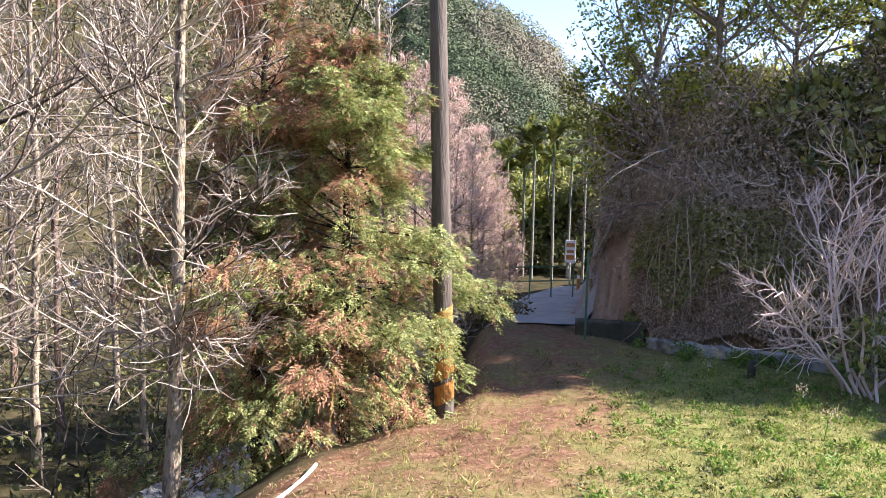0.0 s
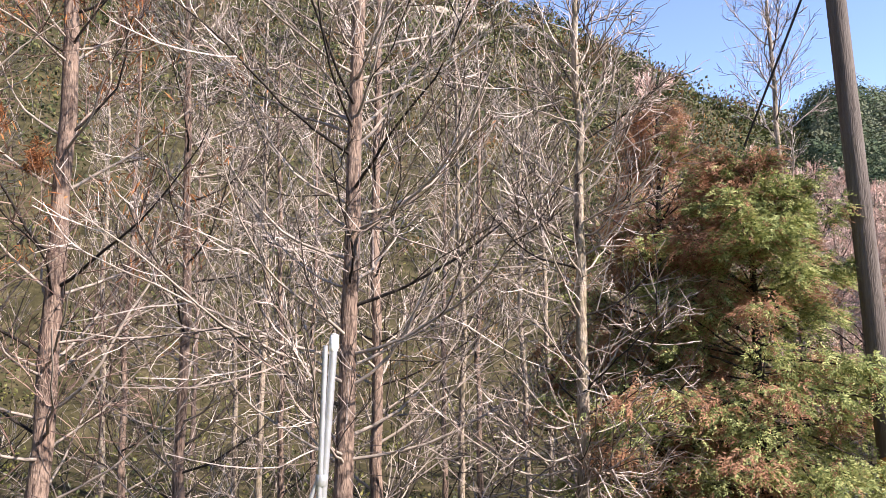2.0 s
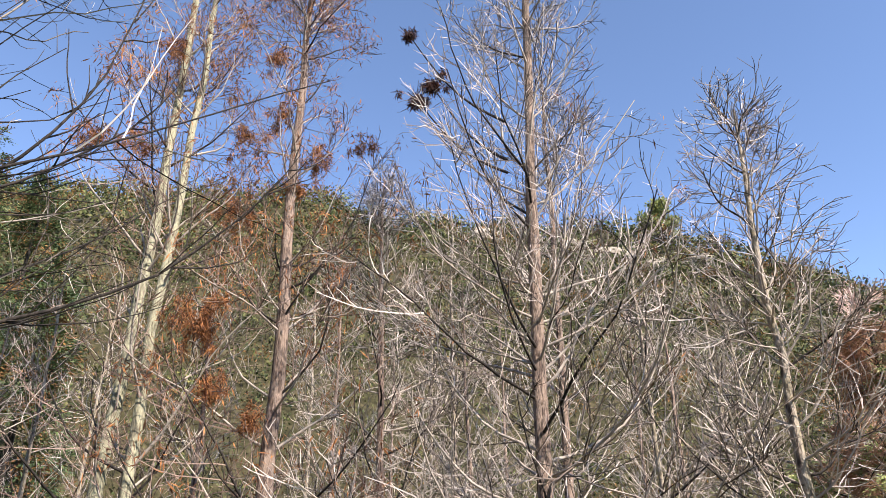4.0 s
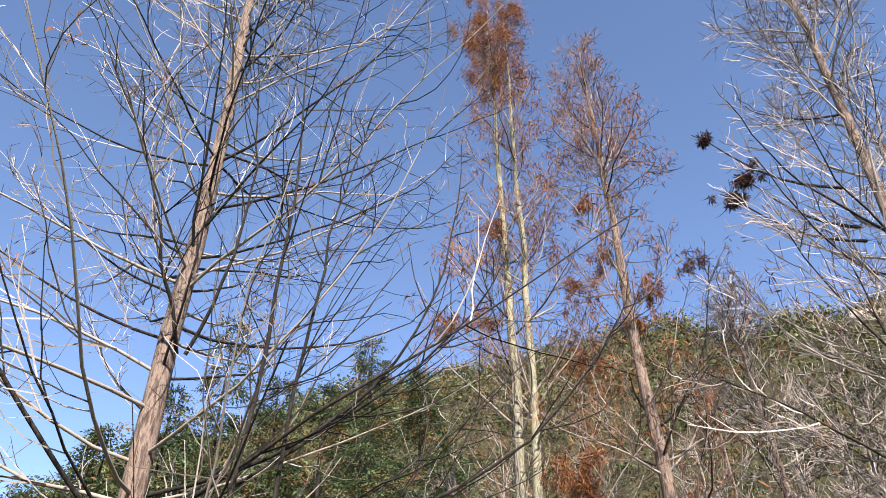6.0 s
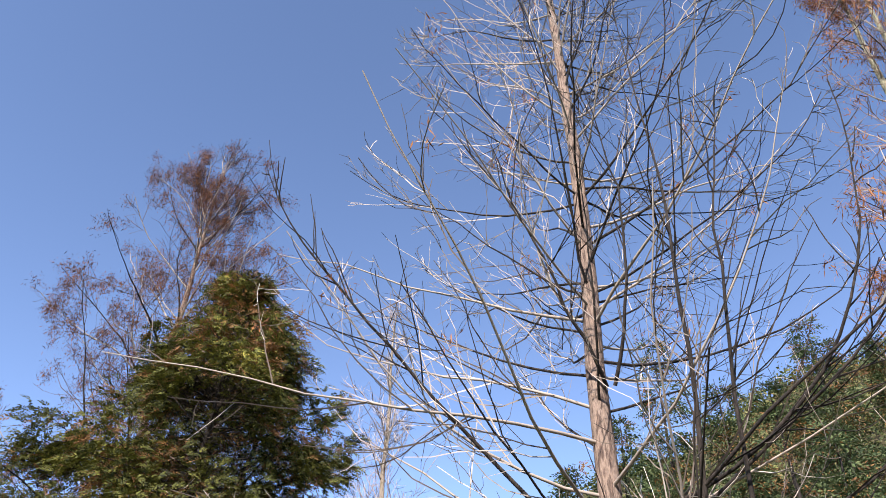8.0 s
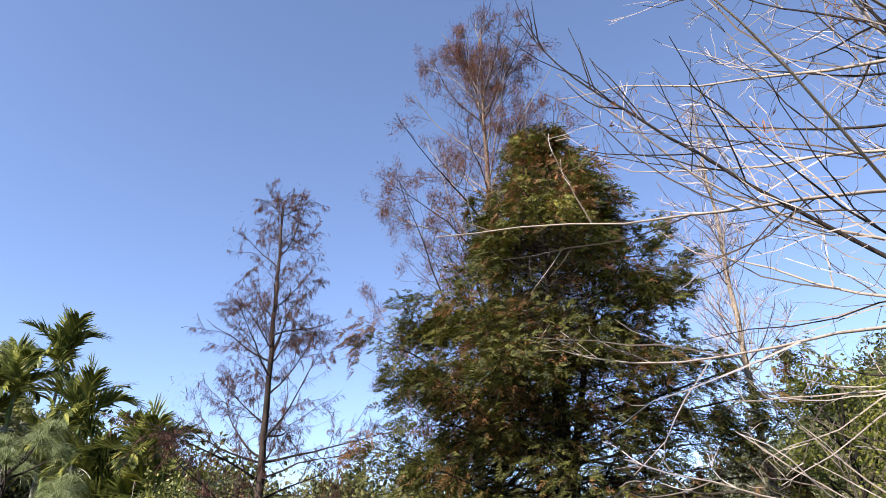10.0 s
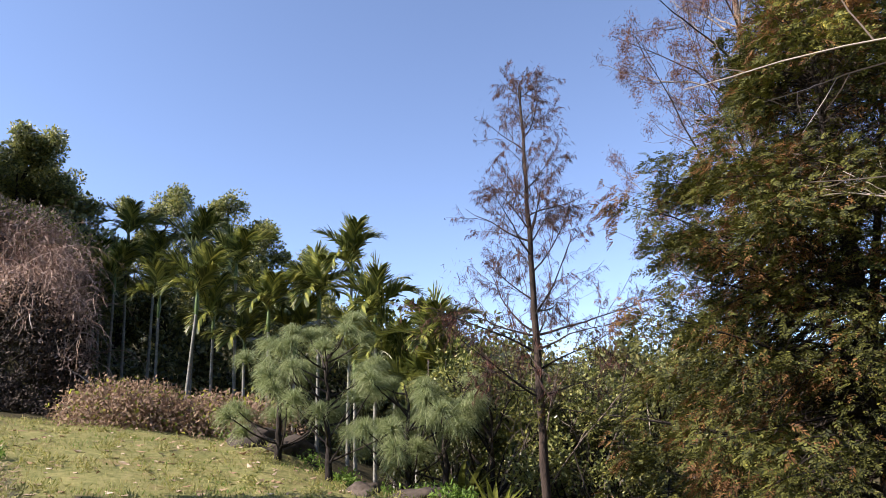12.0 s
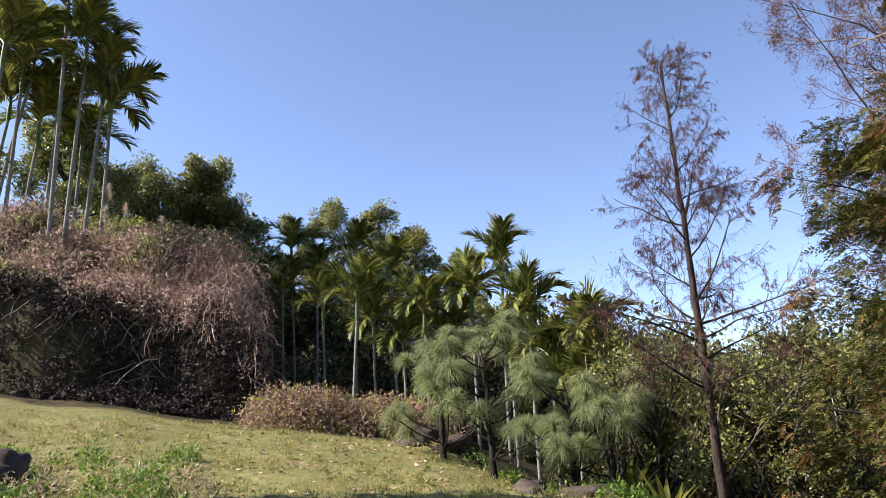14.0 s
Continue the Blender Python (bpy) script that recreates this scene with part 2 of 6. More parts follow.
def ground_material():
    m = bpy.data.materials.new("earth_and_turf")
    m.use_nodes = True
    n, l = m.node_tree.nodes, m.node_tree.links
    b = n["Principled BSDF"]
    b.inputs["Roughness"].default_value = 0.95
    b.inputs["Specular IOR Level"].default_value = 0.1
    co = n.new("ShaderNodeTexCoord")

    def noisy(scale, detail, rough=0.6):
        t = n.new("ShaderNodeTexNoise")
        t.inputs["Scale"].default_value, t.inputs["Detail"].default_value, t.inputs["Roughness"].default_value = scale, detail, rough
        l.new(co.outputs["Object"], t.inputs["Vector"])
        return t.outputs["Fac"]

    def ramp(fac, stops):
        cr = n.new("ShaderNodeValToRGB")
        e = cr.color_ramp.elements
        while len(e) < len(stops):
            e.new(0.5)
        for i, (p, c) in enumerate(stops):
            e[i].position, e[i].color = p, (*c, 1)
        l.new(fac, cr.inputs[0])
        return cr.outputs[0]

    turf = ramp(noisy(5, 10, 0.82), [(0.3, (0.05, 0.065, 0.018)), (0.45, (0.13, 0.14, 0.042)), (0.58, (0.23, 0.21, 0.08)), (0.72, (0.3, 0.235, 0.14))])
    soil = ramp(noisy(9, 10, 0.82), [(0.3, (0.07, 0.034, 0.02)), (0.5, (0.17, 0.088, 0.052)), (0.68, (0.3, 0.185, 0.125))])
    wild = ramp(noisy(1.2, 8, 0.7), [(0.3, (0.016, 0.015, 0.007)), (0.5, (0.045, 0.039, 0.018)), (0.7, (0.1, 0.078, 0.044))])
    at_ = n.new("ShaderNodeAttribute")
    at_.attribute_name = "cover"
    sp = n.new("ShaderNodeSeparateColor")
    l.new(at_.outputs["Color"], sp.inputs[0])
    # bare soil shows through the turf in patches
    ad = n.new("ShaderNodeMath")
    ad.operation = "MULTIPLY_ADD"
    l.new(noisy(1.6, 6, 0.65), ad.inputs[0])
    ad.inputs[1].default_value = 3.0
    ad.inputs[2].default_value = -2.0
    ad2 = n.new("ShaderNodeMath")
    ad2.operation = "ADD"
    ad2.use_clamp = True
    l.new(ad.outputs[0], ad2.inputs[0])
    su = n.new("ShaderNodeMath")
    su.operation = "MULTIPLY_ADD"
    l.new(sp.outputs[1], su.inputs[0])
    su.inputs[1].default_value, su.inputs[2].default_value = 1.7, -0.1
    l.new(su.outputs[0], ad2.inputs[1])
    m1 = n.new("ShaderNodeMix")
    m1.data_type = "RGBA"
    l.new(ad2.outputs[0], m1.inputs[0])
    l.new(turf, m1.inputs[6])
    l.new(soil, m1.inputs[7])
    pale = ramp(noisy(3, 10, 0.78), [(0.3, (0.20, 0.145, 0.10)), (0.5, (0.34, 0.265, 0.19)), (0.68, (0.50, 0.41, 0.31))])
    m3 = n.new("ShaderNodeMix")
    m3.data_type = "RGBA"
    l.new(sp.outputs[2], m3.inputs[0])
    l.new(m1.outputs[2], m3.inputs[6])
    l.new(pale, m3.inputs[7])
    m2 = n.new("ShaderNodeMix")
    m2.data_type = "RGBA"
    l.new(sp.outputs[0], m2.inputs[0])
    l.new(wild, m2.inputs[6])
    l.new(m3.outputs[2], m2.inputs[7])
    l.new(m2.outputs[2], b.inputs["Base Color"])
    bp = n.new("ShaderNodeBump")
    bp.inputs["Strength"].default_value, bp.inputs["Distance"].default_value = 0.7, 0.05
    l.new(noisy(9, 8, 0.7), bp.inputs["Height"])
    l.new(bp.outputs[0], b.inputs["Normal"])
    return m


EARTH = ground_material()

# ---------------------------------------------------------------- ground form
NEAR_R = (0, 4, 7, 10, 14, 18, 24, 32, 60)
FIELD = {
    -171: (0, 0.53, 0.95, 1.35, 1.98, 2.5, 3.15, 4.6, 6),
    -157.5: (0, 0.53, 0.98, 1.45, 2.15, 2.9, 3.95, 4.9, 6),
    -150: (0, 0.53, 1.0, 1.5, 2.25, 3.05, 4.2, 5.2, 6),
    -120: (0, 0.40, 0.70, 1.00, 1.3, 1.6, 2.0, 2.5, 4),
    -90: (0, 0.15, 0.25, 0.40, 0.5, 0.6, 1.0, 1.5, 3),
    -60: (0, -0.05, -0.15, -0.25, -0.3, -0.3, 0, 0.5, 1),
    -30: (0, -0.22, -0.39, -0.56, -0.7, -0.8, -0.8, -0.6, 0),
    -11: (0, -0.25, -0.45, -0.60, -0.78, -1.0, -1.3, -1.6, -1),
    -4.5: (0, -0.27, -0.53, -0.70, -0.74, -1.3, -1.45, -1.5, -0.5),
}
SLOPE = {
    0.8: (0, -0.27, -0.63, -1.45, -2.2, -2.2, -1.95, -1.8, 0),
    8: (0, -0.32, -0.80, -2.55, -3.1, -3.3, -3.3, -2.8, 0),
    20: (0, -0.30, -1.45, -2.95, -3.3, -3.5, -3.6, -3.2, 0),
    60: (0, -0.20, -1.50, -2.80, -3.0, -3.0, -3.0, -2.5, 1),
    105: (0, -0.10, -1.30, -2.50, -2.6, -2.6, -2.5, -2.0, 1),
    137: (0, -0.05, -0.50, -1.20, -1.6, -1.8, -1.8, -1.8, 0),
    155: (0, 0.20, 0.35, 0.20, -0.3, -0.4, -0.3, 0, 1),
    163: (0, 0.40, 0.72, 1.03, 0.5, 0.6, 1.0, 1.4, 2.2),
    177.4: (0, 0.48, 0.84, 1.20, 1.74, 2.15, 2.1, 2.7, 4),
}
SECTORS = sorted([(k, v) for k, v in FIELD.items()] + [(k, v) for k, v in SLOPE.items()])
KEY_AZ = np.array([k for k, _ in SECTORS], float)
KEY_H = np.array([v for _, v in SECTORS], float)
SKYLINE_AZ = (-181, -165, -155, -40, -30, -15, -10.5, -9, -7.4, -4.8, -2.6, 0, 4, 10, 15, 17, 23, 34, 45, 56, 75, 83, 88, 94, 102, 108, 115, 123, 132, 145, 160, 170, 181)
SKYLINE_EL = (10, 5, 0, 0, 1, 3, 5.4, 7.4, 9.8, 11.4, 12.4, 12.2, 12.9, 16.4, 19.2, 20.5, 23, 26, 26.3, 28, 26.8, 25, 23.2, 20.5, 18.8, 13.3, 8.5, 4.6, 4.0, 4.2, 5, 7.5, 10)
BANK_AZ = (-172.5, -164, -157, -148, -138, -120, -95, -72, -60, -48, -40, -30, -18, -12)
BANK_FOOT = (20.5, 21.2, 22.3, 25, 28, 30, 24, 12.5, 9.9, 9.8, 10.8, 11.7, 12.0, 14.0)
BANK_H = (4.9, 5.4, 5.6, 5.2, 4.0, 2.5, 2.5, 4.0, 4.6, 4.6, 4.7, 4.6, 4.0, 3.6)
BANK_RUN = (4.6, 5.4, 5.6, 5.6, 5.0, 4.0, 4.0, 3.0, 2.4, 2.4, 2.4, 2.6, 2.4, 1.6)


def smooth(v, a, b):
    t = np.clip((v - a) / (b - a), 0, 1)
    return t * t * (3 - 2 * t)


def wobble(x, y, s):
    return np.sin(x * s + 1.3 * np.sin(y * s * 0.7)) * np.cos(y * s * 1.1 + np.sin(x * s * 0.6))


def polar(x, y):
    return np.degrees(np.arctan2(-x, y)), np.hypot(x, y)


def ground(x, y):
    x, y = np.atleast_1d(np.asarray(x, float)), np.atleast_1d(np.asarray(y, float))
    az, r = polar(x, y)
    hs = np.array([np.interp(r, NEAR_R, row) for row in KEY_H])
    idx = np.searchsorted(KEY_AZ, az, side="right") - 1
    i0, i1 = idx % len(KEY_AZ), (idx + 1) % len(KEY_AZ)
    a0 = KEY_AZ[i0]
    span = (KEY_AZ[i1] - a0) % 360
    w = ((az - a0) % 360) / span
    w = w * w * (3 - 2 * w)
    cols = np.arange(len(r))
    z = hs[i0, cols] * (1 - w) + hs[i1, cols] * w
    # far hills
    top = 110 * np.tan(np.radians(np.interp(az, SKYLINE_AZ, SKYLINE_EL))) + EYE
    rough = wobble(x, y, 0.11) * 2.2 + wobble(y, x, 0.27) * 0.9
    start = np.interp(az, (-4, 10), (52, 28))
    climb = np.clip((r - start) / (110 - start), 0, 1)
    z += (climb ** 1.15) * np.where((az > -40) | (az < -155), np.maximum(top, 0) + rough * climb * 0.8, 0)
    z += np.clip((r - 120) / 300, 0, 1) * -6
    # the steep bank beside the terrace
    foot, bh, run = np.interp(az, BANK_AZ, BANK_FOOT), np.interp(az, BANK_AZ, BANK_H), np.interp(az, BANK_AZ, BANK_RUN)
    foot = foot + 0.35 * wobble(x, y, 0.9) + 0.2 * wobble(y, x, 2.1)
    side = smooth(az, -171.2, -169.2) * (1 - smooth(az, -13.6, -11.2)) * (1 - smooth(r, 21, 27) * smooth(az, -26, -17))
    z += side * (bh * (0.5 * smooth(r, foot, foot + run * np.where(az < -100, 0.14, 0.3)) + 0.5 * smooth(r, foot + run * 0.2, foot + run)) + 0.05 * np.clip(r - foot - run, 0, 20)) * (1 + 0.10 * wobble(y, x, 1.1) + 0.09 * wobble(x, y, 2.3))
    z += (0.03 * wobble(x, y, 1.7) + 0.012 * wobble(y, x, 4.9) + 0.008 * wobble(x, y, 8.3)) * smooth(r, 1.5, 4) * (1 - smooth(r, 24, 30))
    return z


def at(az, r, dz=0.0):
    a = radians(az)
    x, y = -math.sin(a) * r, math.cos(a) * r
    return Vector((x, y, float(ground(x, y)[0]) + dz))


def up_to(r, el):
    """Height above the eye's level that stands at elevation el from r metres off."""
    return EYE + r * math.tan(radians(el))


# ---------------------------------------------------------------- mesh tools
def mesh_np(name, verts, quads, material, smooth_faces=False):
    me = bpy.data.meshes.new(name)
    v, q = np.asarray(verts, np.float32).reshape(-1, 3), np.asarray(quads, np.int32).reshape(-1, 4)
    me.vertices.add(len(v))
    me.vertices.foreach_set("co", v.ravel())
    me.loops.add(q.size)
    me.loops.foreach_set("vertex_index", q.ravel())
    me.polygons.add(len(q))
    me.polygons.foreach_set("loop_start", np.arange(0, q.size, 4, dtype=np.int32))
    me.polygons.foreach_set("use_smooth", np.full(len(q), smooth_faces))
    me.update(calc_edges=True)
    me.materials.append(material)
    return me


def tubes(lines, radii, sides):
    """Tubes along lines (N, n, 3) with radii (N, n)."""
    p, rad = np.asarray(lines, float), np.asarray(radii, float)
    N, n, _ = p.shape
    t = np.gradient(p, axis=1)
    t /= np.linalg.norm(t, axis=2, keepdims=True) + 1e-9
    ref = np.where(np.abs(t[:, :1, 2:3]) > 0.9, np.array([[[1.0, 0, 0]]]), np.array([[[0, 0, 1.0]]]))
    a = np.cross(t, np.broadcast_to(ref, t.shape))
    a /= np.linalg.norm(a, axis=2, keepdims=True) + 1e-9
    b = np.cross(t, a)
    th = np.arange(sides) * 2 * np.pi / sides
    v = p[:, :, None] + rad[:, :, None, None] * (a[:, :, None] * np.cos(th)[:, None] + b[:, :, None] * np.sin(th)[:, None])
    i, j, k = np.meshgrid(np.arange(N), np.arange(n - 1), np.arange(sides), indexing="ij")
    k2 = (k + 1) % sides
    base = i * n * sides
    q = np.stack([base + j * sides + k, base + j * sides + k2, base + (j + 1) * sides + k2, base + (j + 1) * sides + k], -1)
    return v.reshape(-1, 3), q.reshape(-1, 4)


def unit(v):
    return v / (np.linalg.norm(v, axis=-1, keepdims=True) + 1e-9)


def blades(base, way, side, length, width, fold=0.0, fat=0.45):
    """Pointed leaves: one four-cornered, slightly folded piece each."""
    way, side = unit(way), unit(side)
    length, width = np.asarray(length)[..., None], np.asarray(width)[..., None]
    nrm = np.cross(way, side)
    mid = base + way * length * fat
    v = np.stack([base, mid - side * width / 2 + nrm * width * fold, base + way * length, mid + side * width / 2 + nrm * width * fold], 1)
    q = np.arange(len(base) * 4).reshape(-1, 4)
    return v.reshape(-1, 3), q


def joined(*pieces):
    vs, qs, o = [], [], 0
    for v, q in pieces:
        vs.append(np.asarray(v).reshape(-1, 3))
        qs.append(np.asarray(q) + o)
        o += len(vs[-1])
    return np.concatenate(vs), np.concatenate(qs)


def thing(name, place, label, category, group="", kind="", turn=0.0, size=1.0):
    ob = new(name)
    ob.empty_display_size = 0.2
    ob.matrix_world = Matrix.Translation(place) @ Matrix.Rotation(radians(turn), 4, "Z") @ Matrix.Scale(size, 4)
    return tagged(ob, label, category, group, kind)


def part(name, piece, material, parent, label="", smooth_faces=False):
    me = piece if isinstance(piece, bpy.types.Mesh) else mesh_np(name, piece[0], piece[1], material, smooth_faces)
    ob = new(name, me)
    ob.parent = parent
    return tagged(ob, label)


def bm_mesh(name, bm, material, smooth_faces=True):
    me = bpy.data.meshes.new(name)
    for f in bm.faces:
        f.smooth = smooth_faces
    bm.to_mesh(me)
    bm.free()
    me.materials.append(material)
    return me


def stuff(name, piece, material, label, category):
    return tagged(new(name, mesh_np(name, piece[0], piece[1], material)), label, category, kind="stuff")


def rnd_unit(g, n):
    return unit(g.normal(size=(n, 3)))


# ---------------------------------------------------------------- the ground sheet
def build_ground():
    na = 540
    rr = np.concatenate([np.linspace(0.3, 8, 30), np.linspace(8.3, 24, 56), np.geomspace(24.6, 120, 44), np.geomspace(128, 2500, 22)])
    az = np.linspace(-180, 180, na, endpoint=False)
    A, Rr = np.meshgrid(np.radians(az), rr, indexing="ij")
    x, y = -np.sin(A) * Rr, np.cos(A) * Rr
    z = ground(x.ravel(), y.ravel()).reshape(x.shape)
    nr = len(rr)
    v = np.stack([x, y, z], -1).reshape(-1, 3)
    i, j = np.meshgrid(np.arange(na), np.arange(nr - 1), indexing="ij")
    i2 = (i + 1) % na
    q = np.stack([i * nr + j, i * nr + j + 1, i2 * nr + j + 1, i2 * nr + j], -1).reshape(-1, 4)
    # the middle is closed by a ring of narrow quads
    c = len(v)
    v = np.concatenate([v, [[0, 0, 0]]])
    k = np.arange(0, na, 2)
    q = np.concatenate([q, np.stack([np.full(len(k), c), k * nr, ((k + 1) % na) * nr, ((k + 2) % na) * nr], -1)])
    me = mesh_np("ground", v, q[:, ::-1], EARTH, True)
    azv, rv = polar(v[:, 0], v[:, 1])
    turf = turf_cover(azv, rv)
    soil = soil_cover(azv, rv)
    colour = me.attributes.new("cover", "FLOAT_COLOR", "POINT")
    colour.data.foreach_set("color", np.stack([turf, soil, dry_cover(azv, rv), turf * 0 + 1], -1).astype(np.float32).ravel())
    return tagged(new("ground", me), "grass terrace with bare soil patches below wooded hills", "ground", kind="structure")


def field_edge(az):
    """How far the turf reaches."""
    return np.interp(az, (-180, -171, -157.5, -148, -138, -120, -95, -72, -60, -48, -40, -30, -18, -11, -6, -3, 0, 8, 17, 30, 60, 100, 130, 140, 152, 163, 171, 177, 180),
                     (17.5, 18.4, 19.9, 23, 25, 26, 22, 12.5, 9.4, 9.2, 10.1, 10.9, 11.2, 13.2, 14.6, 13, 8.2, 6.4, 5.2, 4.6, 4.4, 4.4, 4.6, 5, 7, 10.5, 13, 16.5, 17.5))


def turf_cover(az, r):
    foot = np.interp(az, BANK_AZ, BANK_FOOT)
    bare = smooth(az, -52, -48) * (1 - smooth(az, -10.8, -10.2)) * smooth(r, foot - 0.6, foot - 0.2) * (1 - smooth(r, foot + 2.6, foot + 3.4))
    return np.maximum(1 - smooth(r, field_edge(az) - 0.3, field_edge(az) + 0.3), bare)


def soil_cover(az, r):
    """Worn, needle-strewn earth near the edge by the pole and in streaks on the upper field."""
    a = smooth(az, -26, -8) * (1 - smooth(az, 30, 60)) * smooth(r, 2, 6) * 0.85
    b = 0.3 * np.maximum(smooth(az, 125, 160), 1 - smooth(az, -150, -110))
    foot = np.interp(az, BANK_AZ, BANK_FOOT)
    c = smooth(az, -52, -48) * (1 - smooth(az, -10.8, -10.2)) * smooth(r, foot - 0.6, foot - 0.2)
    return np.clip(a + b + c, 0, 1)


def dry_cover(az, r):
    """Pale dry earth: the cut face of the near bank and, thinly, the upper field."""
    foot = np.interp(az, BANK_AZ, BANK_FOOT)
    a = 0.75 * smooth(az, -52, -48) * (1 - smooth(az, -10.8, -10.2)) * smooth(r, foot - 0.3, foot + 0.2)
    return a + 0.05 * np.maximum(smooth(az, 125, 160), 1 - smooth(az, -150, -110))


ground_sheet = build_ground()


# ---------------------------------------------------------------- plant tools
def along(lines, idx, s):
    """Points and directions at the share s of the lines idx."""
    n = lines.shape[1]
    f = np.clip(s * (n - 1), 0, n - 1.001)
    i = f.astype(int)
    w = (f - i)[:, None]
    p = lines[idx, i] * (1 - w) + lines[idx, i + 1] * w
    return p, unit(lines[idx, i + 1] - lines[idx, i])


def grow(g, start, first_way, length, n, curl, jitter):
    """Lines that set out along first_way and bend towards curl."""
    N = len(start)
    pts = [start]
    d = unit(first_way)
    step = (np.asarray(length) / (n - 1))[:, None]
    for k in range(n - 1):
        pts.append(pts[-1] + d * step)
        d = unit(d + np.asarray(curl) / (n - 1) + g.normal(size=(N, 3)) * jitter)
    return np.stack(pts, 1)


def fork(g, lines, per, s0, s1, share, least, spread, n, curl, jitter):
    N = len(lines)
    idx = np.repeat(np.arange(N), per)
    s = g.uniform(s0, s1, len(idx))
    p, t = along(lines, idx, s)
    total = np.linalg.norm(lines[idx, -1] - lines[idx, 0], axis=1)
    side = unit(np.cross(t, rnd_unit(g, len(idx))))
    ang = np.radians(g.uniform(spread[0], spread[1], len(idx)))[:, None]
    way = t * np.cos(ang) + side * np.sin(ang)
    length = total * share * (1.05 - s) * g.uniform(0.6, 1.3, len(idx)) + least * g.uniform(0.6, 1.4, len(idx))
    return grow(g, p, way, length, n, curl, jitter), idx, s


def taper(N, n, a, b):
    t = np.linspace(0, 1, n)
    return np.asarray(a)[:, None] * (1 - t) + np.asarray(b) * t if np.ndim(a) else np.tile(a * (1 - t) + b * t, (N, 1))


def stem(g, H, rb, lean=(0, 0), wander=0.012, n=18, tip=0.012):
    s = np.linspace(0, 1, n)
    off = np.cumsum(g.normal(size=(n, 2)) * wander * H / n * 3, axis=0)
    off -= off[0]
    p = np.stack([off[:, 0] + lean[0] * s, off[:, 1] + lean[1] * s, H * s], 1)
    rad = rb * (1 - s) ** 0.8 * (1 + 0.35 * np.exp(-s * 25)) + tip
    return p[None], rad[None]


def bare_tree(place, H, rb, reach, seed, limbs=60, per2=7, per3=5, first=0.14, rise=(15, 45), curl=0.9, lean=(0, 0), label="", bark=None,
              twig=None, rust=0, rust_zone=(0.3, 1.0), group="bare trees", fine=0.005, shape=0.75, stems=1, pair=(0.0, 0.0), name="bare_tree", fruit=0, stout=0.0048, dark_limbs=0.25, needle=None, needle_size=(0.12, 0.018), tuft=14, low_reach=0.75, comb=0, crook=0.12, loose=1.0):
    """A leafless conifer: straight trunk, rising limbs, fine twigs and what is left of its rusty needles."""
    g = np.random.default_rng(seed)
    root = thing(name, place, label, "tree", group)
    bark, twig = bark or BARK, twig or TWIG
    all_l1, all_r1, all_l2, all_r2, all_l3, all_r3 = [], [], [], [], [], []
    for k in range(stems):
        ln = (lean[0] + 0.6 * pair[0] * k, lean[1] + 0.6 * pair[1] * k)
        line, rad = stem(g, H * (1 - 0.06 * k), rb * (1 - 0.1 * k), ln)
        line = line + np.array([pair[0] * k, pair[1] * k, 0])
        line[:, 0, 2] -= 0.25
        v, q = tubes(line, rad, 12)
        # bark relief
        v = v + (np.sin(v[:, 2:3] * 9 + v[:, :1] * 60) * 0.004 + g.normal(size=(len(v), 1)) * 0.002) * unit(v - np.repeat(line[0], 12, 0)) * [1, 1, 0]
        part("trunk", (v, q), bark, root, smooth_faces=True)
        h = first + (1 - first) * np.sort(g.uniform(0, 0.98, limbs) ** 0.95)
        p, t = along(line, np.zeros(limbs, int), h)
        a = np.arange(limbs) * 2.39996 + g.normal(size=limbs) * 0.35
        hh = (h - first) / (1 - first)
        e = np.radians(np.interp(hh, (0, 1), rise) + g.normal(size=limbs) * 11)
        way = np.stack([np.cos(a) * np.cos(e), np.sin(a) * np.cos(e), np.sin(e)], 1)
        length = reach * (1 - hh) ** shape * np.minimum(1, low_reach + hh * 2.2) * g.uniform(0.5, 1.12, limbs) + 0.3
        l1 = grow(g, p, way, length, 11, (0, 0, curl), crook)
        trunk_r = np.interp(h, np.linspace(0, 1, rad.shape[1]), rad[0])
        r1 = fine * 1.2 + np.minimum(trunk_r * 0.5, 0.004 + stout * length)[:, None] * (1 - np.linspace(0, 1, 11)) ** 1.4
        l2, i2, s2 = fork(g, l1, per2, 0.1, 0.97, 0.5, 0.3, (20, 62), 7, (0, 0, curl * 0.6), 0.15)
        len2 = np.linalg.norm(l2[:, -1] - l2[:, 0], axis=1)
        r2 = taper(len(l2), 7, np.minimum(0.004 + 0.0032 * len2, 0.014), fine * 0.8)
        all_l1.append(l1), all_r1.append(r1), all_l2.append(l2), all_r2.append(r2)
        if per3:
            l3, i3, s3 = fork(g, l2, per3, 0.1, 0.98, 0.42, 0.14, (20, 70), 4, (0, 0, curl * 0.5), 0.22)
            all_l3.append(l3), all_r3.append(taper(len(l3), 4, fine * 0.8, fine * 0.5))
    l1, l2 = np.concatenate(all_l1), np.concatenate(all_l2)
    for line1, rad1 in zip(l1, np.concatenate(all_r1)):
        part("limb", tubes(line1[None], rad1[None], 5), BARK_DARK if bark is BARK_DARK or g.uniform() < dark_limbs else BRANCH, root, smooth_faces=True)
    tagged(part("branchwork", tubes(l2, np.concatenate(all_r2), 3), twig, root), kind="stuff")
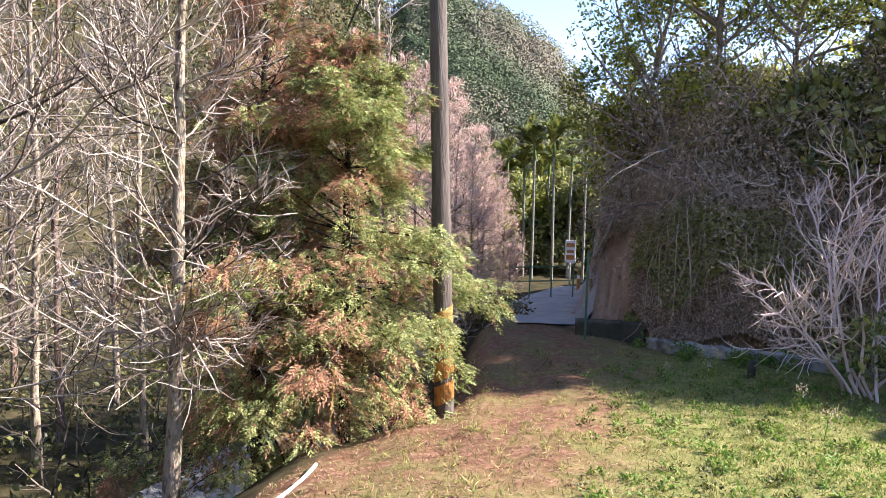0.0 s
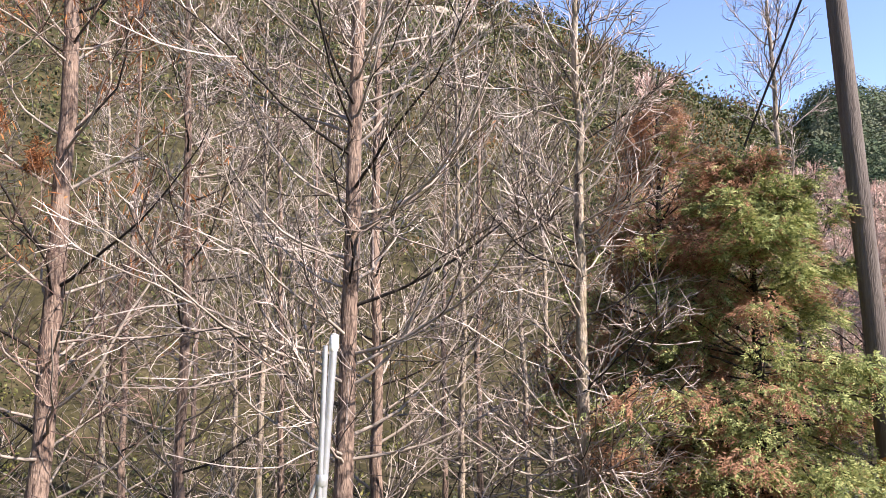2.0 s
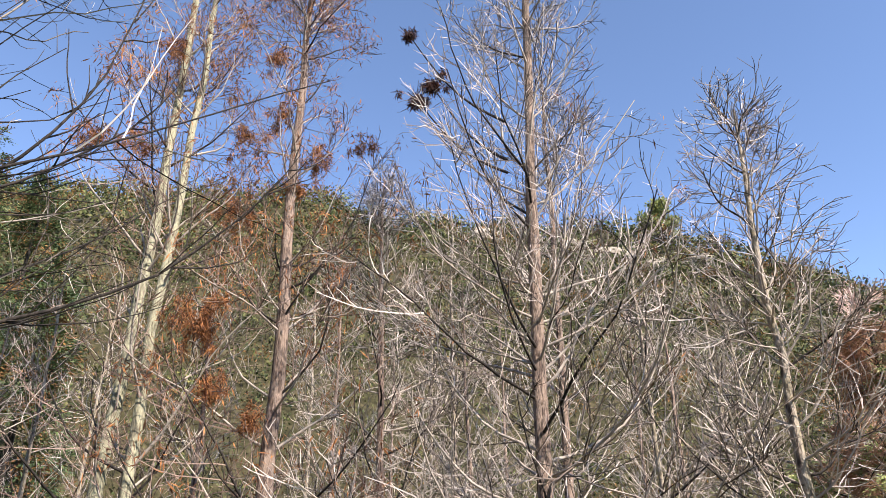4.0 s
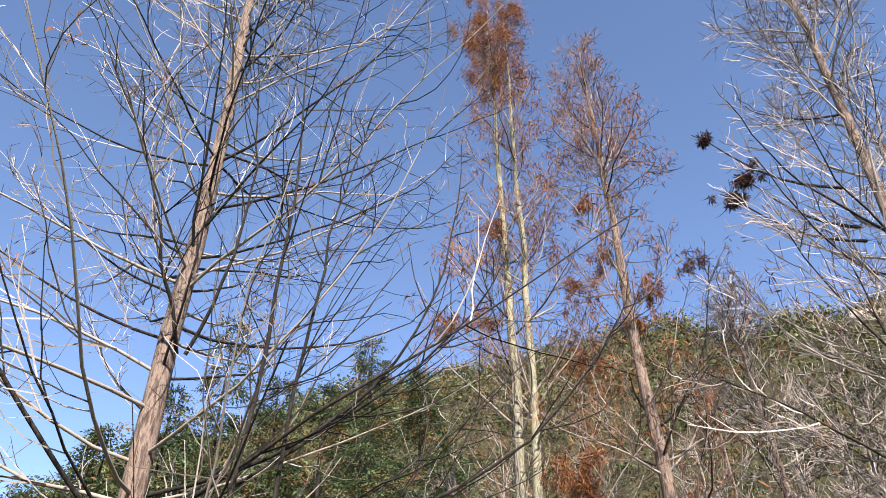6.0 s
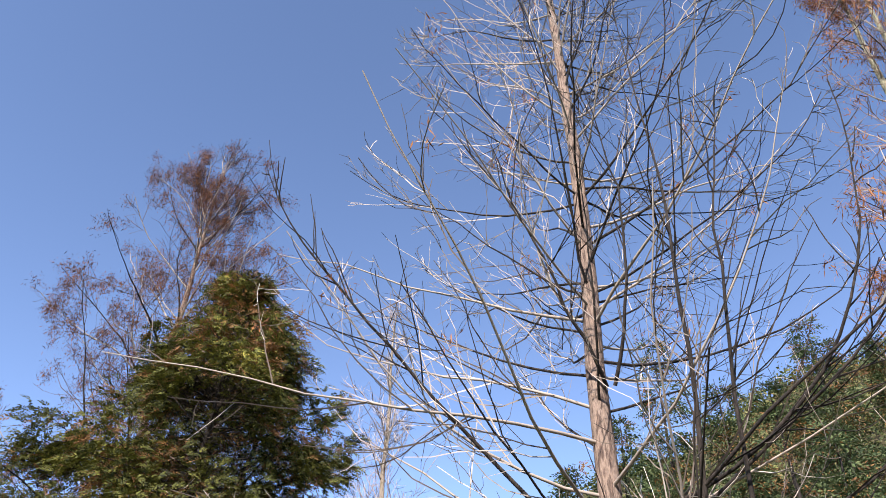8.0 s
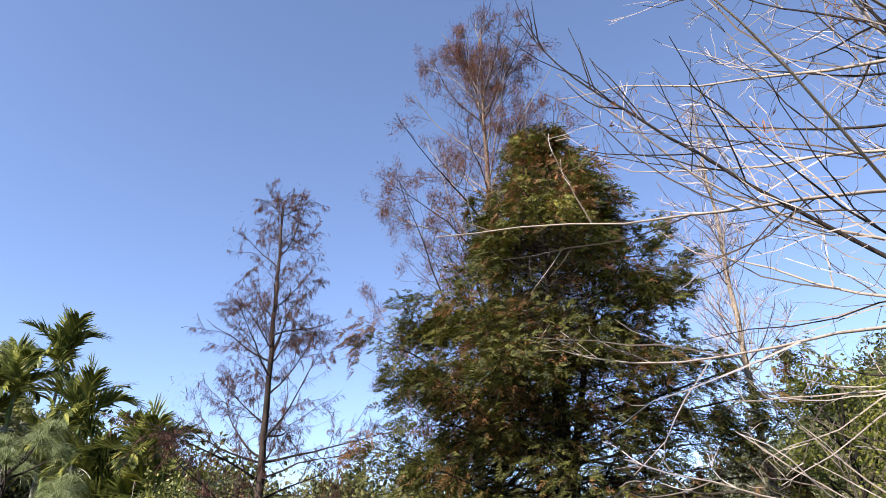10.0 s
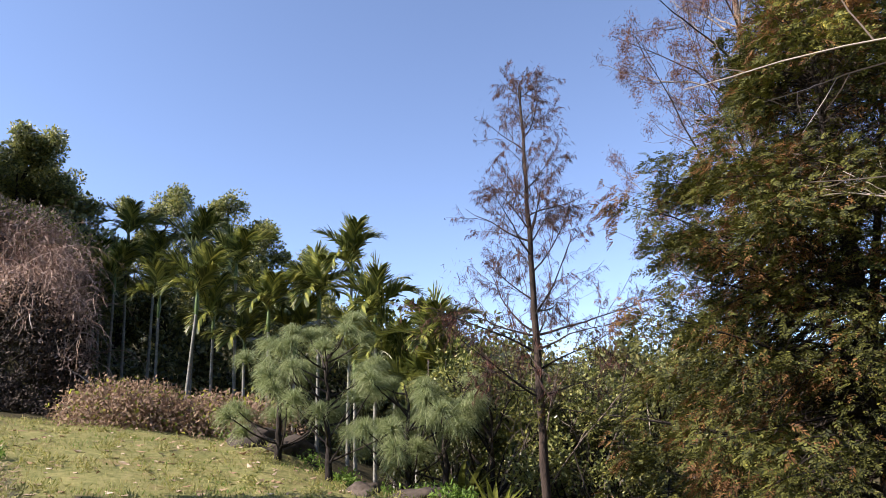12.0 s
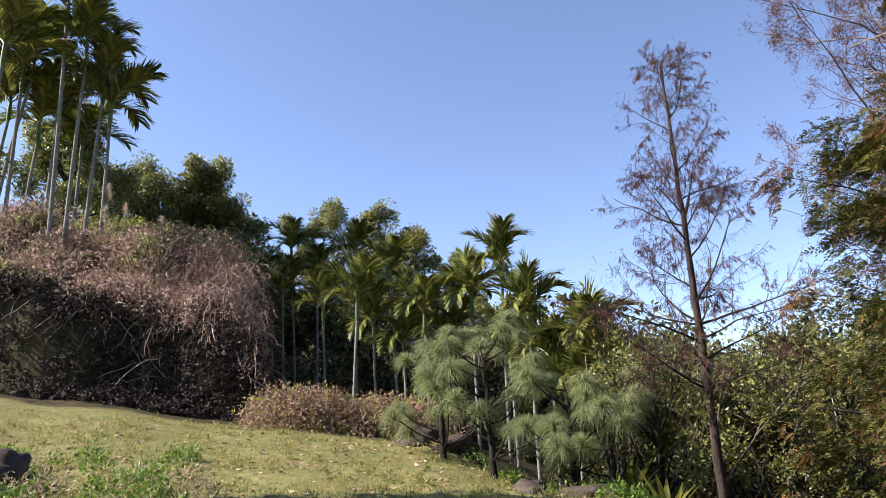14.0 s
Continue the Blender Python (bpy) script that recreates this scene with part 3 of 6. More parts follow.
    if per3:
        l3 = np.concatenate(all_l3)
        tagged(part("twigwork", tubes(l3, np.concatenate(all_r3), 3), twig, root), kind="stuff")
        if rust:
            tips = l3[:, -1]
            zone = (tips[:, 2] > H * rust_zone[0]) & (tips[:, 2] < H * rust_zone[1])
            tips = tips[zone]
            if len(tips):
                pick = tips[g.integers(0, len(tips), max(4, rust // tuft))]
                c = np.repeat(pick, tuft, 0) + g.normal(size=(len(pick) * tuft, 3)) * np.array([0.07, 0.07, 0.10]) * (tuft / 14) ** 0.33 * loose
                part("rusty_needles", hanging(g, c, *needle_size), needle or RUST, root, "withered rust-brown needles")
        if comb:
            # withered needles hang in rows from the twigs
            rows = np.concatenate([l3[:, :4], l2[:, 2:6]])
            high = rows[:, 0, 2] > H * rust_zone[0]
            rows = rows[high]
            k = g.integers(0, len(rows), comb // 9)
            c, t = along(rows, np.repeat(k, 9), g.uniform(0, 1, len(k) * 9))
            part("hanging_needles", blades(c, t * 0.5 + g.normal(size=c.shape) * 0.3 - [0, 0, 0.9], rnd_unit(g, len(c)), needle_size[0] * g.uniform(0.5, 1.4, len(c)), needle_size[1] * g.uniform(0.6, 1.4, len(c))), needle or RUST, root, "withered needles hanging in rows")
    if fruit:
        tips = l2[g.integers(0, len(l2), fruit)]
        c = tips[:, -1] + g.normal(size=(fruit, 3)) * 0.02
        tagged(part("conework", blades(c, g.normal(size=(fruit, 3)), g.normal(size=(fruit, 3)), np.full(fruit, 0.035), np.full(fruit, 0.03), 0.4), BARK_DARK, root), kind="stuff")
    return root


def hanging(g, c, length, width, down=1.2):
    way = unit(g.normal(size=c.shape) + [0, 0, -down])
    return blades(c, way, rnd_unit(g, len(c)), length * g.uniform(0.6, 1.4, len(c)), width * g.uniform(0.6, 1.4, len(c)))


def clump(place, seed, size=(0.25, 0.2, 0.3), n=420, label="tangled clump of rust-brown needles caught in the branches", material=None, hold=None):
    """A tangle of fallen needles caught in the branches; hold is where its branch comes from."""
    g = np.random.default_rng(seed)
    root = thing("needle_clump", place, label, "dead foliage", "needle clumps")
    cores = g.normal(size=(14, 3)) * np.array(size) * [0.8, 0.8, 0.6]
    c = cores[g.integers(0, 14, n)] + g.normal(size=(n, 3)) * np.array(size) * [0.16, 0.16, 0.3]
    tagged(part("needles", hanging(g, c, 0.085, 0.013, 0.9), material or RUST, root), kind="stuff")
    l = grow(g, g.normal(size=(8, 3)) * np.array(size) * 0.4, rnd_unit(g, 8) + [0, 0, 0.2], g.uniform(1.2, 2.6, 8) * size[0], 6, (0, 0, 0.3), 0.2)
    tagged(part("twigwork", tubes(l, taper(8, 6, 0.006, 0.003), 3), TWIG_DARK, root), kind="stuff")
    if hold is not None:
        d = np.array(Vector(hold) - Vector(place))
        t = np.linspace(-0.12, 1, 9)[:, None]
        line = d * t + np.array([0, 0, -0.35]) * np.sin(np.pi * np.clip(t, 0, 1)) * np.linalg.norm(d) * 0.3
        part("branch", tubes(line[None], np.linspace(0.006, 0.022, 9)[None], 5), BARK_DARK, root, "thin dark branch that holds it")
    return root


def fans(g, base, way, n, length, width, spread=42, tilt=0.45):
    """Ferny sprays: a drooping spine with n scaly leaf tips on both sides."""
    S = len(base)
    way = unit(way)
    side = unit(np.cross(way, np.array([0, 0, 1.0]) + g.normal(size=(S, 3)) * tilt))
    nrm = np.cross(side, way)
    b, w, sd, L = [], [], [], []
    for k in range(n):
        s = k / (n - 1)
        a = np.radians((0 if k == n - 1 else (1 if k % 2 else -1) * (spread - 16 * s)) + g.normal(size=S) * 8)[:, None]
        ww = way * np.cos(a) + side * np.sin(a)
        b.append(base + way * (length * 1.1 * s) - np.array([0, 0, 0.25 * length * s * s]))
        w.append(ww + g.normal(size=(S, 3)) * 0.12 - [0, 0, 0.3 * s]), sd.append(np.cross(nrm, ww))
        L.append(length * (0.5 - 0.22 * s) * g.uniform(0.8, 1.2, S))
    L = np.concatenate(L)
    return blades(np.concatenate(b), np.concatenate(w), np.concatenate(sd), L, L * width, 0.1, 0.45)


def conifer(place, H, R, seed, label, branches=90, pads=7, sprays=24, pad=0.22, first=0.05, dry=0.3, dry_top=0.0, power=0.8, spray=0.12, name="conifer", green=None,
            brown=None, rb=0.13, group="", leaf_width=0.3, fan=7, droop=0.3, inner=0, low=1.1, rise=(-6, 46), lump=0.2, tops=(), inner_dry=0.3):
    """An evergreen: limbs that carry separate pads of ferny sprays, with gaps between them; tops are extra leaders (x, y, height share)."""
    g = np.random.default_rng(seed)
    root = thing(name, place, label, "tree", group)
    line, rad = stem(g, H, rb)
    line[:, 0, 2] -= 0.3
    part("trunk", tubes(line, rad, 10), BARK_DARK, root, smooth_faces=True)
    h = first + (1 - first) * g.uniform(0, 1, branches) ** low
    p, _ = along(line, np.zeros(branches, int), h * 0.995)
    a = np.arange(branches) * 2.39996 + g.normal(size=branches) * 0.4
    hh = (h - first) / (1 - first)
    e = np.radians(rise[0] + (rise[1] - rise[0]) * hh ** 1.3 + g.normal(size=branches) * 16)
    lumps = 1 + lump * np.sin(a * 3 + h * 17) + lump * 0.7 * np.sin(a * 5 - h * 31)
    length = R * (1 - hh) ** power * lumps * g.uniform(0.72, 1.08, branches) * np.minimum(1, 0.6 + 3 * hh) + 0.1 + 0.12 * (1 - hh)
    for tx, ty, th in tops:
        near = np.argsort(np.abs(h - th * 0.86) + g.uniform(0, 0.15, branches))[:max(3, branches // 22)]
        p[near] = p[near] * 0 + np.array([tx, ty, 0]) + np.stack([near * 0, near * 0, H * th * g.uniform(0.72, 0.99, len(near))], 1)
        length[near] = R * 0.3 * g.uniform(0.4, 1.0, len(near)) + 0.2
        up = np.linspace(0, 1, 7)[:, None]
        part("leader", tubes((np.array([0, 0, H * 0.35]) * (1 - up) + np.array([tx, ty, H * th]) * up)[None], np.linspace(rb * 0.5, 0.015, 7)[None], 7), BARK_DARK, root, smooth_faces=True)
    way = np.stack([np.cos(a) * np.cos(e), np.sin(a) * np.cos(e), np.sin(e)], 1)
    lines = grow(g, p, way, length, 8, (0, 0, -droop), 0.07)
    tagged(part("limbwork", tubes(lines, taper(branches, 8, 0.006 + 0.007 * length, 0.003), 4), BARK_DARK, root), kind="stuff")
    # pads of foliage along the limbs
    idx = np.repeat(np.arange(branches), pads)
    keep = g.uniform(size=len(idx)) < np.clip(length[idx] / (R * 0.62), 0.3, 1)
    idx = idx[keep]
    s = 1 - 0.75 * g.uniform(0, 1, len(idx)) ** 1.4
    c, t = along(lines, idx, s)
    flat = unit(t * [1, 1, 0.35])
    side = unit(np.cross(flat, [0, 0, 1.0]))
    c = c + side * (g.uniform(-0.42, 0.42, len(idx)) * length[idx] * (1.12 - s))[:, None] + g.normal(size=c.shape) * pad * 0.2
    rp = pad * g.uniform(0.55, 1.35, len(idx)) * np.clip(0.55 + 0.5 * (1 - hh[idx]), 0.5, 1)
    patch = 0.5 + 0.5 * np.sin(idx * 1.7) * np.cos(h[idx] * 9 + a[idx] * 2) + g.normal(size=len(idx)) * 0.2
    pad_dry = patch < dry + dry_top * hh[idx] + inner_dry * (s < 0.45)
    k = np.repeat(np.arange(len(idx)), sprays)
    phi = g.uniform(-1.5, 1.5, len(k))[:, None]
    rho = np.sqrt(g.uniform(0.02, 1, len(k)))[:, None]
    out = flat[k] * np.cos(phi) + side[k] * np.sin(phi)
    q = c[k] + out * rho * rp[k][:, None] + np.array([0, 0, 1.0]) * (g.normal(size=(len(k), 1)) * 0.36 - 0.4 * rho ** 2) * rp[k][:, None]
    way = out + g.normal(size=q.shape) * 0.3 + [0, 0, -0.15]
    is_dry = pad_dry[k] ^ (g.uniform(size=len(k)) < 0.07)
    part("green_foliage", fans(g, q[~is_dry], way[~is_dry], fan, spray, leaf_width, tilt=0.9), green or CYPRESS, root)
    # dark fill near the trunk: the crown's inner shade is in its colour
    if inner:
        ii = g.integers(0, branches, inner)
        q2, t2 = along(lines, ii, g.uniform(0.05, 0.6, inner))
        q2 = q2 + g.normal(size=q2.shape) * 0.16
        part("inner_foliage", blades(q2, t2 + g.normal(size=q2.shape) * 0.6 - [0, 0, 0.4], rnd_unit(g, inner), g.uniform(0.06, 0.15, inner), g.uniform(0.012, 0.026, inner), 0.2), SHADED_DEAD_LEAF, root, "dead inner foliage, darkened for the shade inside the crown")
    if is_dry.any():
        part("withered_foliage", fans(g, q[is_dry], way[is_dry] - [0, 0, 0.3], fan, spray * 1.05, leaf_width * 0.8, tilt=0.9), brown or CYPRESS_DRY, root)
    return root


def frond_mesh(seed, L, arch, pairs=32, leaf=0.6):
    """One feathered palm frond that sets out along +x: long strips of leaf that point forward and droop."""
    g = np.random.default_rng(seed)
    n = 12
    s = np.linspace(0, 1, n)
    ang = np.radians(arch[0] + (arch[1] - arch[0]) * s ** 1.3)
    step = L / (n - 1)
    x = np.concatenate([[0], np.cumsum(np.cos(ang[:-1]) * step)])
    z = np.concatenate([[0], np.cumsum(np.sin(ang[:-1]) * step)])
    line = np.stack([x, np.zeros(n), z], 1)[None]
    sl = np.repeat(np.linspace(0.16, 1.0, pairs), 2)
    sg = np.tile([1.0, -1.0], pairs)
    p, t = along(line, np.zeros(2 * pairs, int), sl)
    across = np.array([0, 1.0, 0])
    fwd = (0.55 + 1.1 * sl)[:, None]
    lift = np.cross(t, np.broadcast_to(across, t.shape))
    lift *= np.sign(lift[:, 2:3] + 1e-6)
    way = unit(across * sg[:, None] * 0.8 + t * fwd + lift * 0.3 + g.normal(size=t.shape) * 0.06)
    ll = leaf * np.interp(sl, (0.16, 0.4, 0.8, 1), (0.6, 1.0, 0.95, 0.6)) * g.uniform(0.85, 1.12, 2 * pairs)
    # each strip bends down past its middle
    mid = p + way * (ll * 0.55)[:, None]
    way2 = unit(way - np.array([0, 0, 1.0]) * g.uniform(0.15, 0.7, (2 * pairs, 1)))
    tip = mid + way2 * (ll * 0.5)[:, None]
    sd = unit(np.cross(way, lift)) * 0.028
    v = np.stack([p - sd * 0.6, p + sd * 0.6, mid + sd, mid - sd, tip + sd * 0.25, tip - sd * 0.25], 1).reshape(-1, 3)
    b0 = np.arange(2 * pairs) * 6
    q = np.concatenate([np.stack([b0, b0 + 1, b0 + 2, b0 + 3], -1), np.stack([b0 + 3, b0 + 2, b0 + 4, b0 + 5], -1)])
    return joined(tubes(line, np.linspace(0.018, 0.005, n)[None], 5), (v, q))


FRONDS = [mesh_np("frond", *frond_mesh(k, L, arch), PALM) for k, (L, arch) in enumerate(
    [(1.1, (86, 64)), (1.3, (72, 8)), (1.3, (56, -32)), (1.2, (34, -70)), (1.25, (66, 24))])]


def palm(place, H, seed, label="slender betel palm with a feathery green crown", r=0.07, size=1.0, group="betel palms", fronds=9, lean=0.02):
    """A betel palm: ringed grey trunk, green crownshaft, arching fronds. H is the height of the trunk."""
    g = np.random.default_rng(seed)
    root = thing("betel_palm", place, label, "palm", group)
    n = 26
    s = np.linspace(0, 1, n)
    lx, ly = g.normal(size=2) * lean * H
    line = np.stack([lx * s ** 1.5, ly * s ** 1.5, -0.3 + (H + 0.3) * s], 1)[None]
    rad = r * (1.15 - 0.35 * s + 0.25 * np.exp(-s * 30)) * (1 + 0.05 * (np.arange(n) % 2))
    part("trunk", tubes(line, rad[None], 9), PALM_TRUNK, root, smooth_faces=True)
    top = np.array([lx, ly, H])
    sh = np.stack([np.zeros(7), np.zeros(7), np.linspace(-0.03, 0.75 * size, 7)], 1)[None] + top
    part("crownshaft", tubes(sh, (np.array([0.85, 1.15, 1.2, 1.1, 0.9, 0.65, 0.3]) * r)[None], 9), SHAFT, root, smooth_faces=True)
    for k in range(fronds):
        me = FRONDS[(0 if k == 0 else (1, 2, 4, 3, 1, 2, 4, 2)[k % 8])]
        f = part("frond", me, PALM, root)
        f.matrix_basis = (Matrix.Translation((*top[:2], H + (0.68 - 0.03 * k) * size)) @ Matrix.Rotation(k * 2.4 + g.normal() * 0.25, 4, "Z")
                          @ Matrix.Rotation(g.normal() * 0.12, 4, "X") @ Matrix.Rotation(g.normal() * 0.14, 4, "Y") @ Matrix.Scale(size * g.uniform(0.88, 1.1), 4))
    return root


def broadleaf(place, H, R, seed, label, leaves=9000, leaf=0.13, material=None, rb=0.14, crown_from=0.3, name="broadleaf_tree", group="", limbs=16, gap=0.34, bark=None, wide=0.55):
    """A spreading tree: forked limbs and leaves in uneven clumps at their ends."""
    g = np.random.default_rng(seed)
    root = thing(name, place, label, "tree", group)
    line, rad = stem(g, H * 0.8, rb, wander=0.03)
    line[:, 0, 2] -= 0.3
    part("trunk", tubes(line, rad, 9), bark or BARK_DARK, root, smooth_faces=True)
    h = g.uniform(crown_from, 0.98, limbs)
    p, _ = along(line, np.zeros(limbs, int), h)
    a = np.arange(limbs) * 2.4 + g.normal(size=limbs) * 0.3
    hh = (h - crown_from) / (1 - crown_from)
    e = np.radians(15 + 50 * hh)
    way = np.stack([np.cos(a) * np.cos(e), np.sin(a) * np.cos(e), np.sin(e)], 1)
    length = R * (0.75 + 0.3 * np.sin(np.pi * (0.2 + 0.7 * hh))) * g.uniform(0.7, 1.1, limbs)
    l1 = grow(g, p, way, length, 8, (0, 0, 0.4), 0.1)
    l2, _, _ = fork(g, l1, 6, 0.3, 1.0, 0.45, 0.25, (25, 60), 6, (0, 0, 0.3), 0.12)
    for k in range(limbs):
        part("limb", tubes(l1[k:k + 1], taper(1, 8, np.array([0.01 + 0.015 * length[k]]), 0.008), 5), bark or BARK_DARK, root, smooth_faces=True)
    tagged(part("branchwork", tubes(l2, taper(len(l2), 6, 0.012, 0.004), 3), bark or BARK_DARK, root), kind="stuff")
    tips = np.concatenate([l2[:, -1], l2[:, -3], l1[:, -1]])
    n = leaves // len(tips)
    c = np.repeat(tips, n, 0)
    d = rnd_unit(g, len(c)) * (g.uniform(0.3, 1, len(c)) ** 0.5)[:, None] * np.repeat(g.uniform(0.6, 1.3, len(tips)) * gap * R / 2, n)[:, None]
    out = unit(d + [0, 0, 0.25])
    way = unit(out * 0.7 + g.normal(size=c.shape) * 0.5 + [0, 0, -0.35])
    part("crown", blades(c + d, way, np.cross(way, out + g.normal(size=c.shape) * 0.4), leaf * g.uniform(0.7, 1.3, len(c)), leaf * wide * g.uniform(0.8, 1.2, len(c)), 0.15), material or LEAF, root)
    return root


def tufts(g, x, y, z, R, per, leaf, flat=0.75, wide=0.6, shell=(0.55, 1.12), stick=0.4, lay=None):
    """Leaves over the outsides of low mounds centred on the points."""
    c = np.repeat(np.stack([x, y, z], 1), per, 0)
    d = rnd_unit(g, len(c))
    d[:, 2] = np.abs(d[:, 2]) * 1.1 - 0.15
    d = unit(d)
    rr = np.repeat(R, per)[:, None] * g.uniform(*shell, len(c))[:, None]
    pos = c + d * rr * [1, 1, flat]
    way = unit(d * stick + g.normal(size=c.shape) * 0.6 + [0, 0, 0.1])
    if lay is not None:
        way = unit(np.cross(d, g.normal(size=c.shape)) + d * g.normal(size=(len(c), 1)) * lay)
    L = np.repeat(leaf, per) * g.uniform(0.6, 1.4, len(c)) if np.ndim(leaf) else leaf * g.uniform(0.6, 1.4, len(c))
    turn = 0.3 if lay is None else lay * 0.5
    return blades(pos, way, np.cross(way, d + g.normal(size=c.shape) * turn), L, L * wide, 0.1)


def scatter_polar(g, n, az0, az1, r0, r1, power=1.0):
    az = np.radians(g.uniform(az0, az1, n))
    r = r0 + (r1 - r0) * g.uniform(0, 1, n) ** power
    return -np.sin(az) * r, np.cos(az) * r


# ---------------------------------------------------------------- wooded hills
g = np.random.default_rng(11)
x, y = scatter_polar(g, 3300, 0, 118, 30, 116, 0.8)
r = np.hypot(x, y)
stuff("hillside_scrub", tufts(g, x, y, ground(x, y) + 0.2, g.uniform(0.8, 2.2, len(x)) * (0.6 + r / 120), 40, 0.0052 * r, 0.95, 0.6, (0.7, 1.1), lay=0.6), SCRUB,
      "mixed dry and green scrub covering the steep hillside", "scrub")
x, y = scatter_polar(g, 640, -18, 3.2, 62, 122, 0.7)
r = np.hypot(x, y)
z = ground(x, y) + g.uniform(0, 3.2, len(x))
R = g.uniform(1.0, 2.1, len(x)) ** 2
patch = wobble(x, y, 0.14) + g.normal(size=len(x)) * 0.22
for keep, material, label in ((patch < -0.25, WOODS_DRY, "bare grey-brown woods on the distant hill"), ((patch >= -0.25) & (patch < 0.4), SCRUB_HAZED, "haze-paled olive green woods on the distant hill"), (patch >= 0.4, WOODS_GREEN, "deep green woods on the distant hill")):
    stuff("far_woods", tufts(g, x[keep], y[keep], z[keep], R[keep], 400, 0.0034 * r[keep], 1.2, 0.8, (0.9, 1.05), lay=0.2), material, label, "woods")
x, y = scatter_polar(g, 520, 118, 186, 46, 118, 0.7)
r = np.hypot(x, y)
stuff("rear_woods", tufts(g, x, y, ground(x, y) + 0.8, g.uniform(1.6, 3.4, len(x)), 70, 0.006 * r, 1.0), SCRUB_HAZED, "haze-paled green woods far behind the palms", "woods")
x, y = scatter_polar(g, 380, 4, 116, 30, 112, 0.8)
keep = wobble(x, y, 0.16) > -0.1
x, y = x[keep], y[keep]
r = np.hypot(x, y)
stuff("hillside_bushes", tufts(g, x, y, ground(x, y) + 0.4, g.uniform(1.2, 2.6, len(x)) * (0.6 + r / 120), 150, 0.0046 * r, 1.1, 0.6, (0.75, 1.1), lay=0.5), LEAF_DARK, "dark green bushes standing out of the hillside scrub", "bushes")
x, y = scatter_polar(g, 260, 8, 90, 30, 112, 0.8)
r = np.hypot(x, y)
stuff("hillside_rusty_bushes", tufts(g, x, y, ground(x, y) + 0.4, g.uniform(0.9, 2.0, len(x)) * (0.6 + r / 120), 110, 0.0048 * r, 1.1, 0.35), CYPRESS_BROWN, "rust-brown bushes on the hillside", "bushes")
# bare grass and dead stems between the shrubs
x, y = scatter_polar(g, 3600, 8, 92, 34, 112, 0.8)
p = np.stack([x, y, ground(x, y) - 0.2], 1)
l = grow(g, p, g.normal(size=p.shape) * 0.35 + [0, 0, 1], g.uniform(1.2, 4.5, len(p)), 4, (0, 0, 0.1), 0.18)
stuff("hillside_saplings", tubes(l, taper(len(l), 4, 0.026, 0.01), 3), TWIG_MIX, "leafless saplings and dry stems on the hillside", "saplings")

# evergreen firs on the ridge and the slope
for k, (az, r, el, w) in enumerate([(94.6, 46.0, 29.8, 2.6), (82.3, 48.0, 29.8, 2.4), (78.4, 50.0, 27.2, 2.2), (90.4, 44.0, 26.7, 2.4), (86.4, 42.0, 25.7, 2.3), (98.4, 42.0, 24.2, 2.4),
                                    (102.4, 40.0, 21.2, 2.3), (83.4, 36.0, 22.2, 2.3), (95.4, 34.0, 21.2, 2.2), (76.4, 38.0, 21.7, 2.0), (89.4, 33.0, 19.2, 2.2), (106.4, 38.0, 16.7, 2.0)]):
    p = at(az, r)
    H = up_to(r, el) - p.z
    conifer(p, H, w * (0.8 + H / 30), 300 + k, "dark green evergreen fir on the hillside", branches=90, pads=7, sprays=8, pad=0.8, dry=0.05, spray=0.6, name="fir", green=FIR, brown=CYPRESS_BROWN, group="hillside firs",
            rb=0.2, leaf_width=0.4, fan=5, power=0.75, lump=0.12)

# ---------------------------------------------------------------- the grove of bare trees
def grove_tree(az, r, el, seed, rb, reach, label, az_top=None, **kw):
    p = at(az, r)
    H = up_to(r, el) - p.z
    top = at(az_top if az_top is not None else az, r)
    return bare_tree(p, H, rb, reach, seed, lean=(top.x - p.x, top.y - p.y), label=label, **kw)


grove_tree(20.6, 7.2, 33.0, 1, 0.066, 1.6, "slim pale leafless conifer with fine rising twigs", az_top=19.4, fine=0.005, stout=0.003, limbs=76, first=0.17, rise=(8, 45), curl=0.7)
grove_tree(39.2, 8.0, 56, 2, 0.098, 3.4, "tall pale leafless conifer with wide rising limbs", az_top=36.2, fine=0.0052, stout=0.0036, limbs=112, per2=9, per3=6, first=0.08, bark=BARK_RED, crook=0.1, rise=(14, 58), curl=0.9, rust=300, low_reach=1.0)
grove_tree(36.0, 11.5, 38, 3, 0.095, 3.2, "leafless conifer with reddish bark and fine twigs", limbs=80, first=0.08, bark=BARK_RED)
grove_tree(50.8, 11, 31, 4, 0.085, 2.8, "leafless conifer with reddish bark and fine twigs", limbs=80, first=0.08, bark=BARK_RED)
grove_tree(60.0, 9.5, 52, 7, 0.12, 3.0, "reddish leafless conifer hung with rusty needles", az_top=56.9, limbs=86, first=0.1, bark=BARK_RED, twig=TWIG_RED, rust=8000, rise=(20, 60))
grove_tree(71.0, 10, 56.5, 8, 0.095, 2.6, "twin-stemmed pale conifer with a rusty needled top", az_top=70.4, limbs=46, first=0.2, rust=9000, rust_zone=(0.5, 1.0), stems=2, pair=(0.09, 0.25), rise=(25, 65), twig=TWIG_RED, bark=BARK_LICHEN)
grove_tree(117.6, 14, 33, 10, 0.09, 2.0, "slim bare conifer behind the big tree", limbs=44, first=0.2, rise=(25, 60))
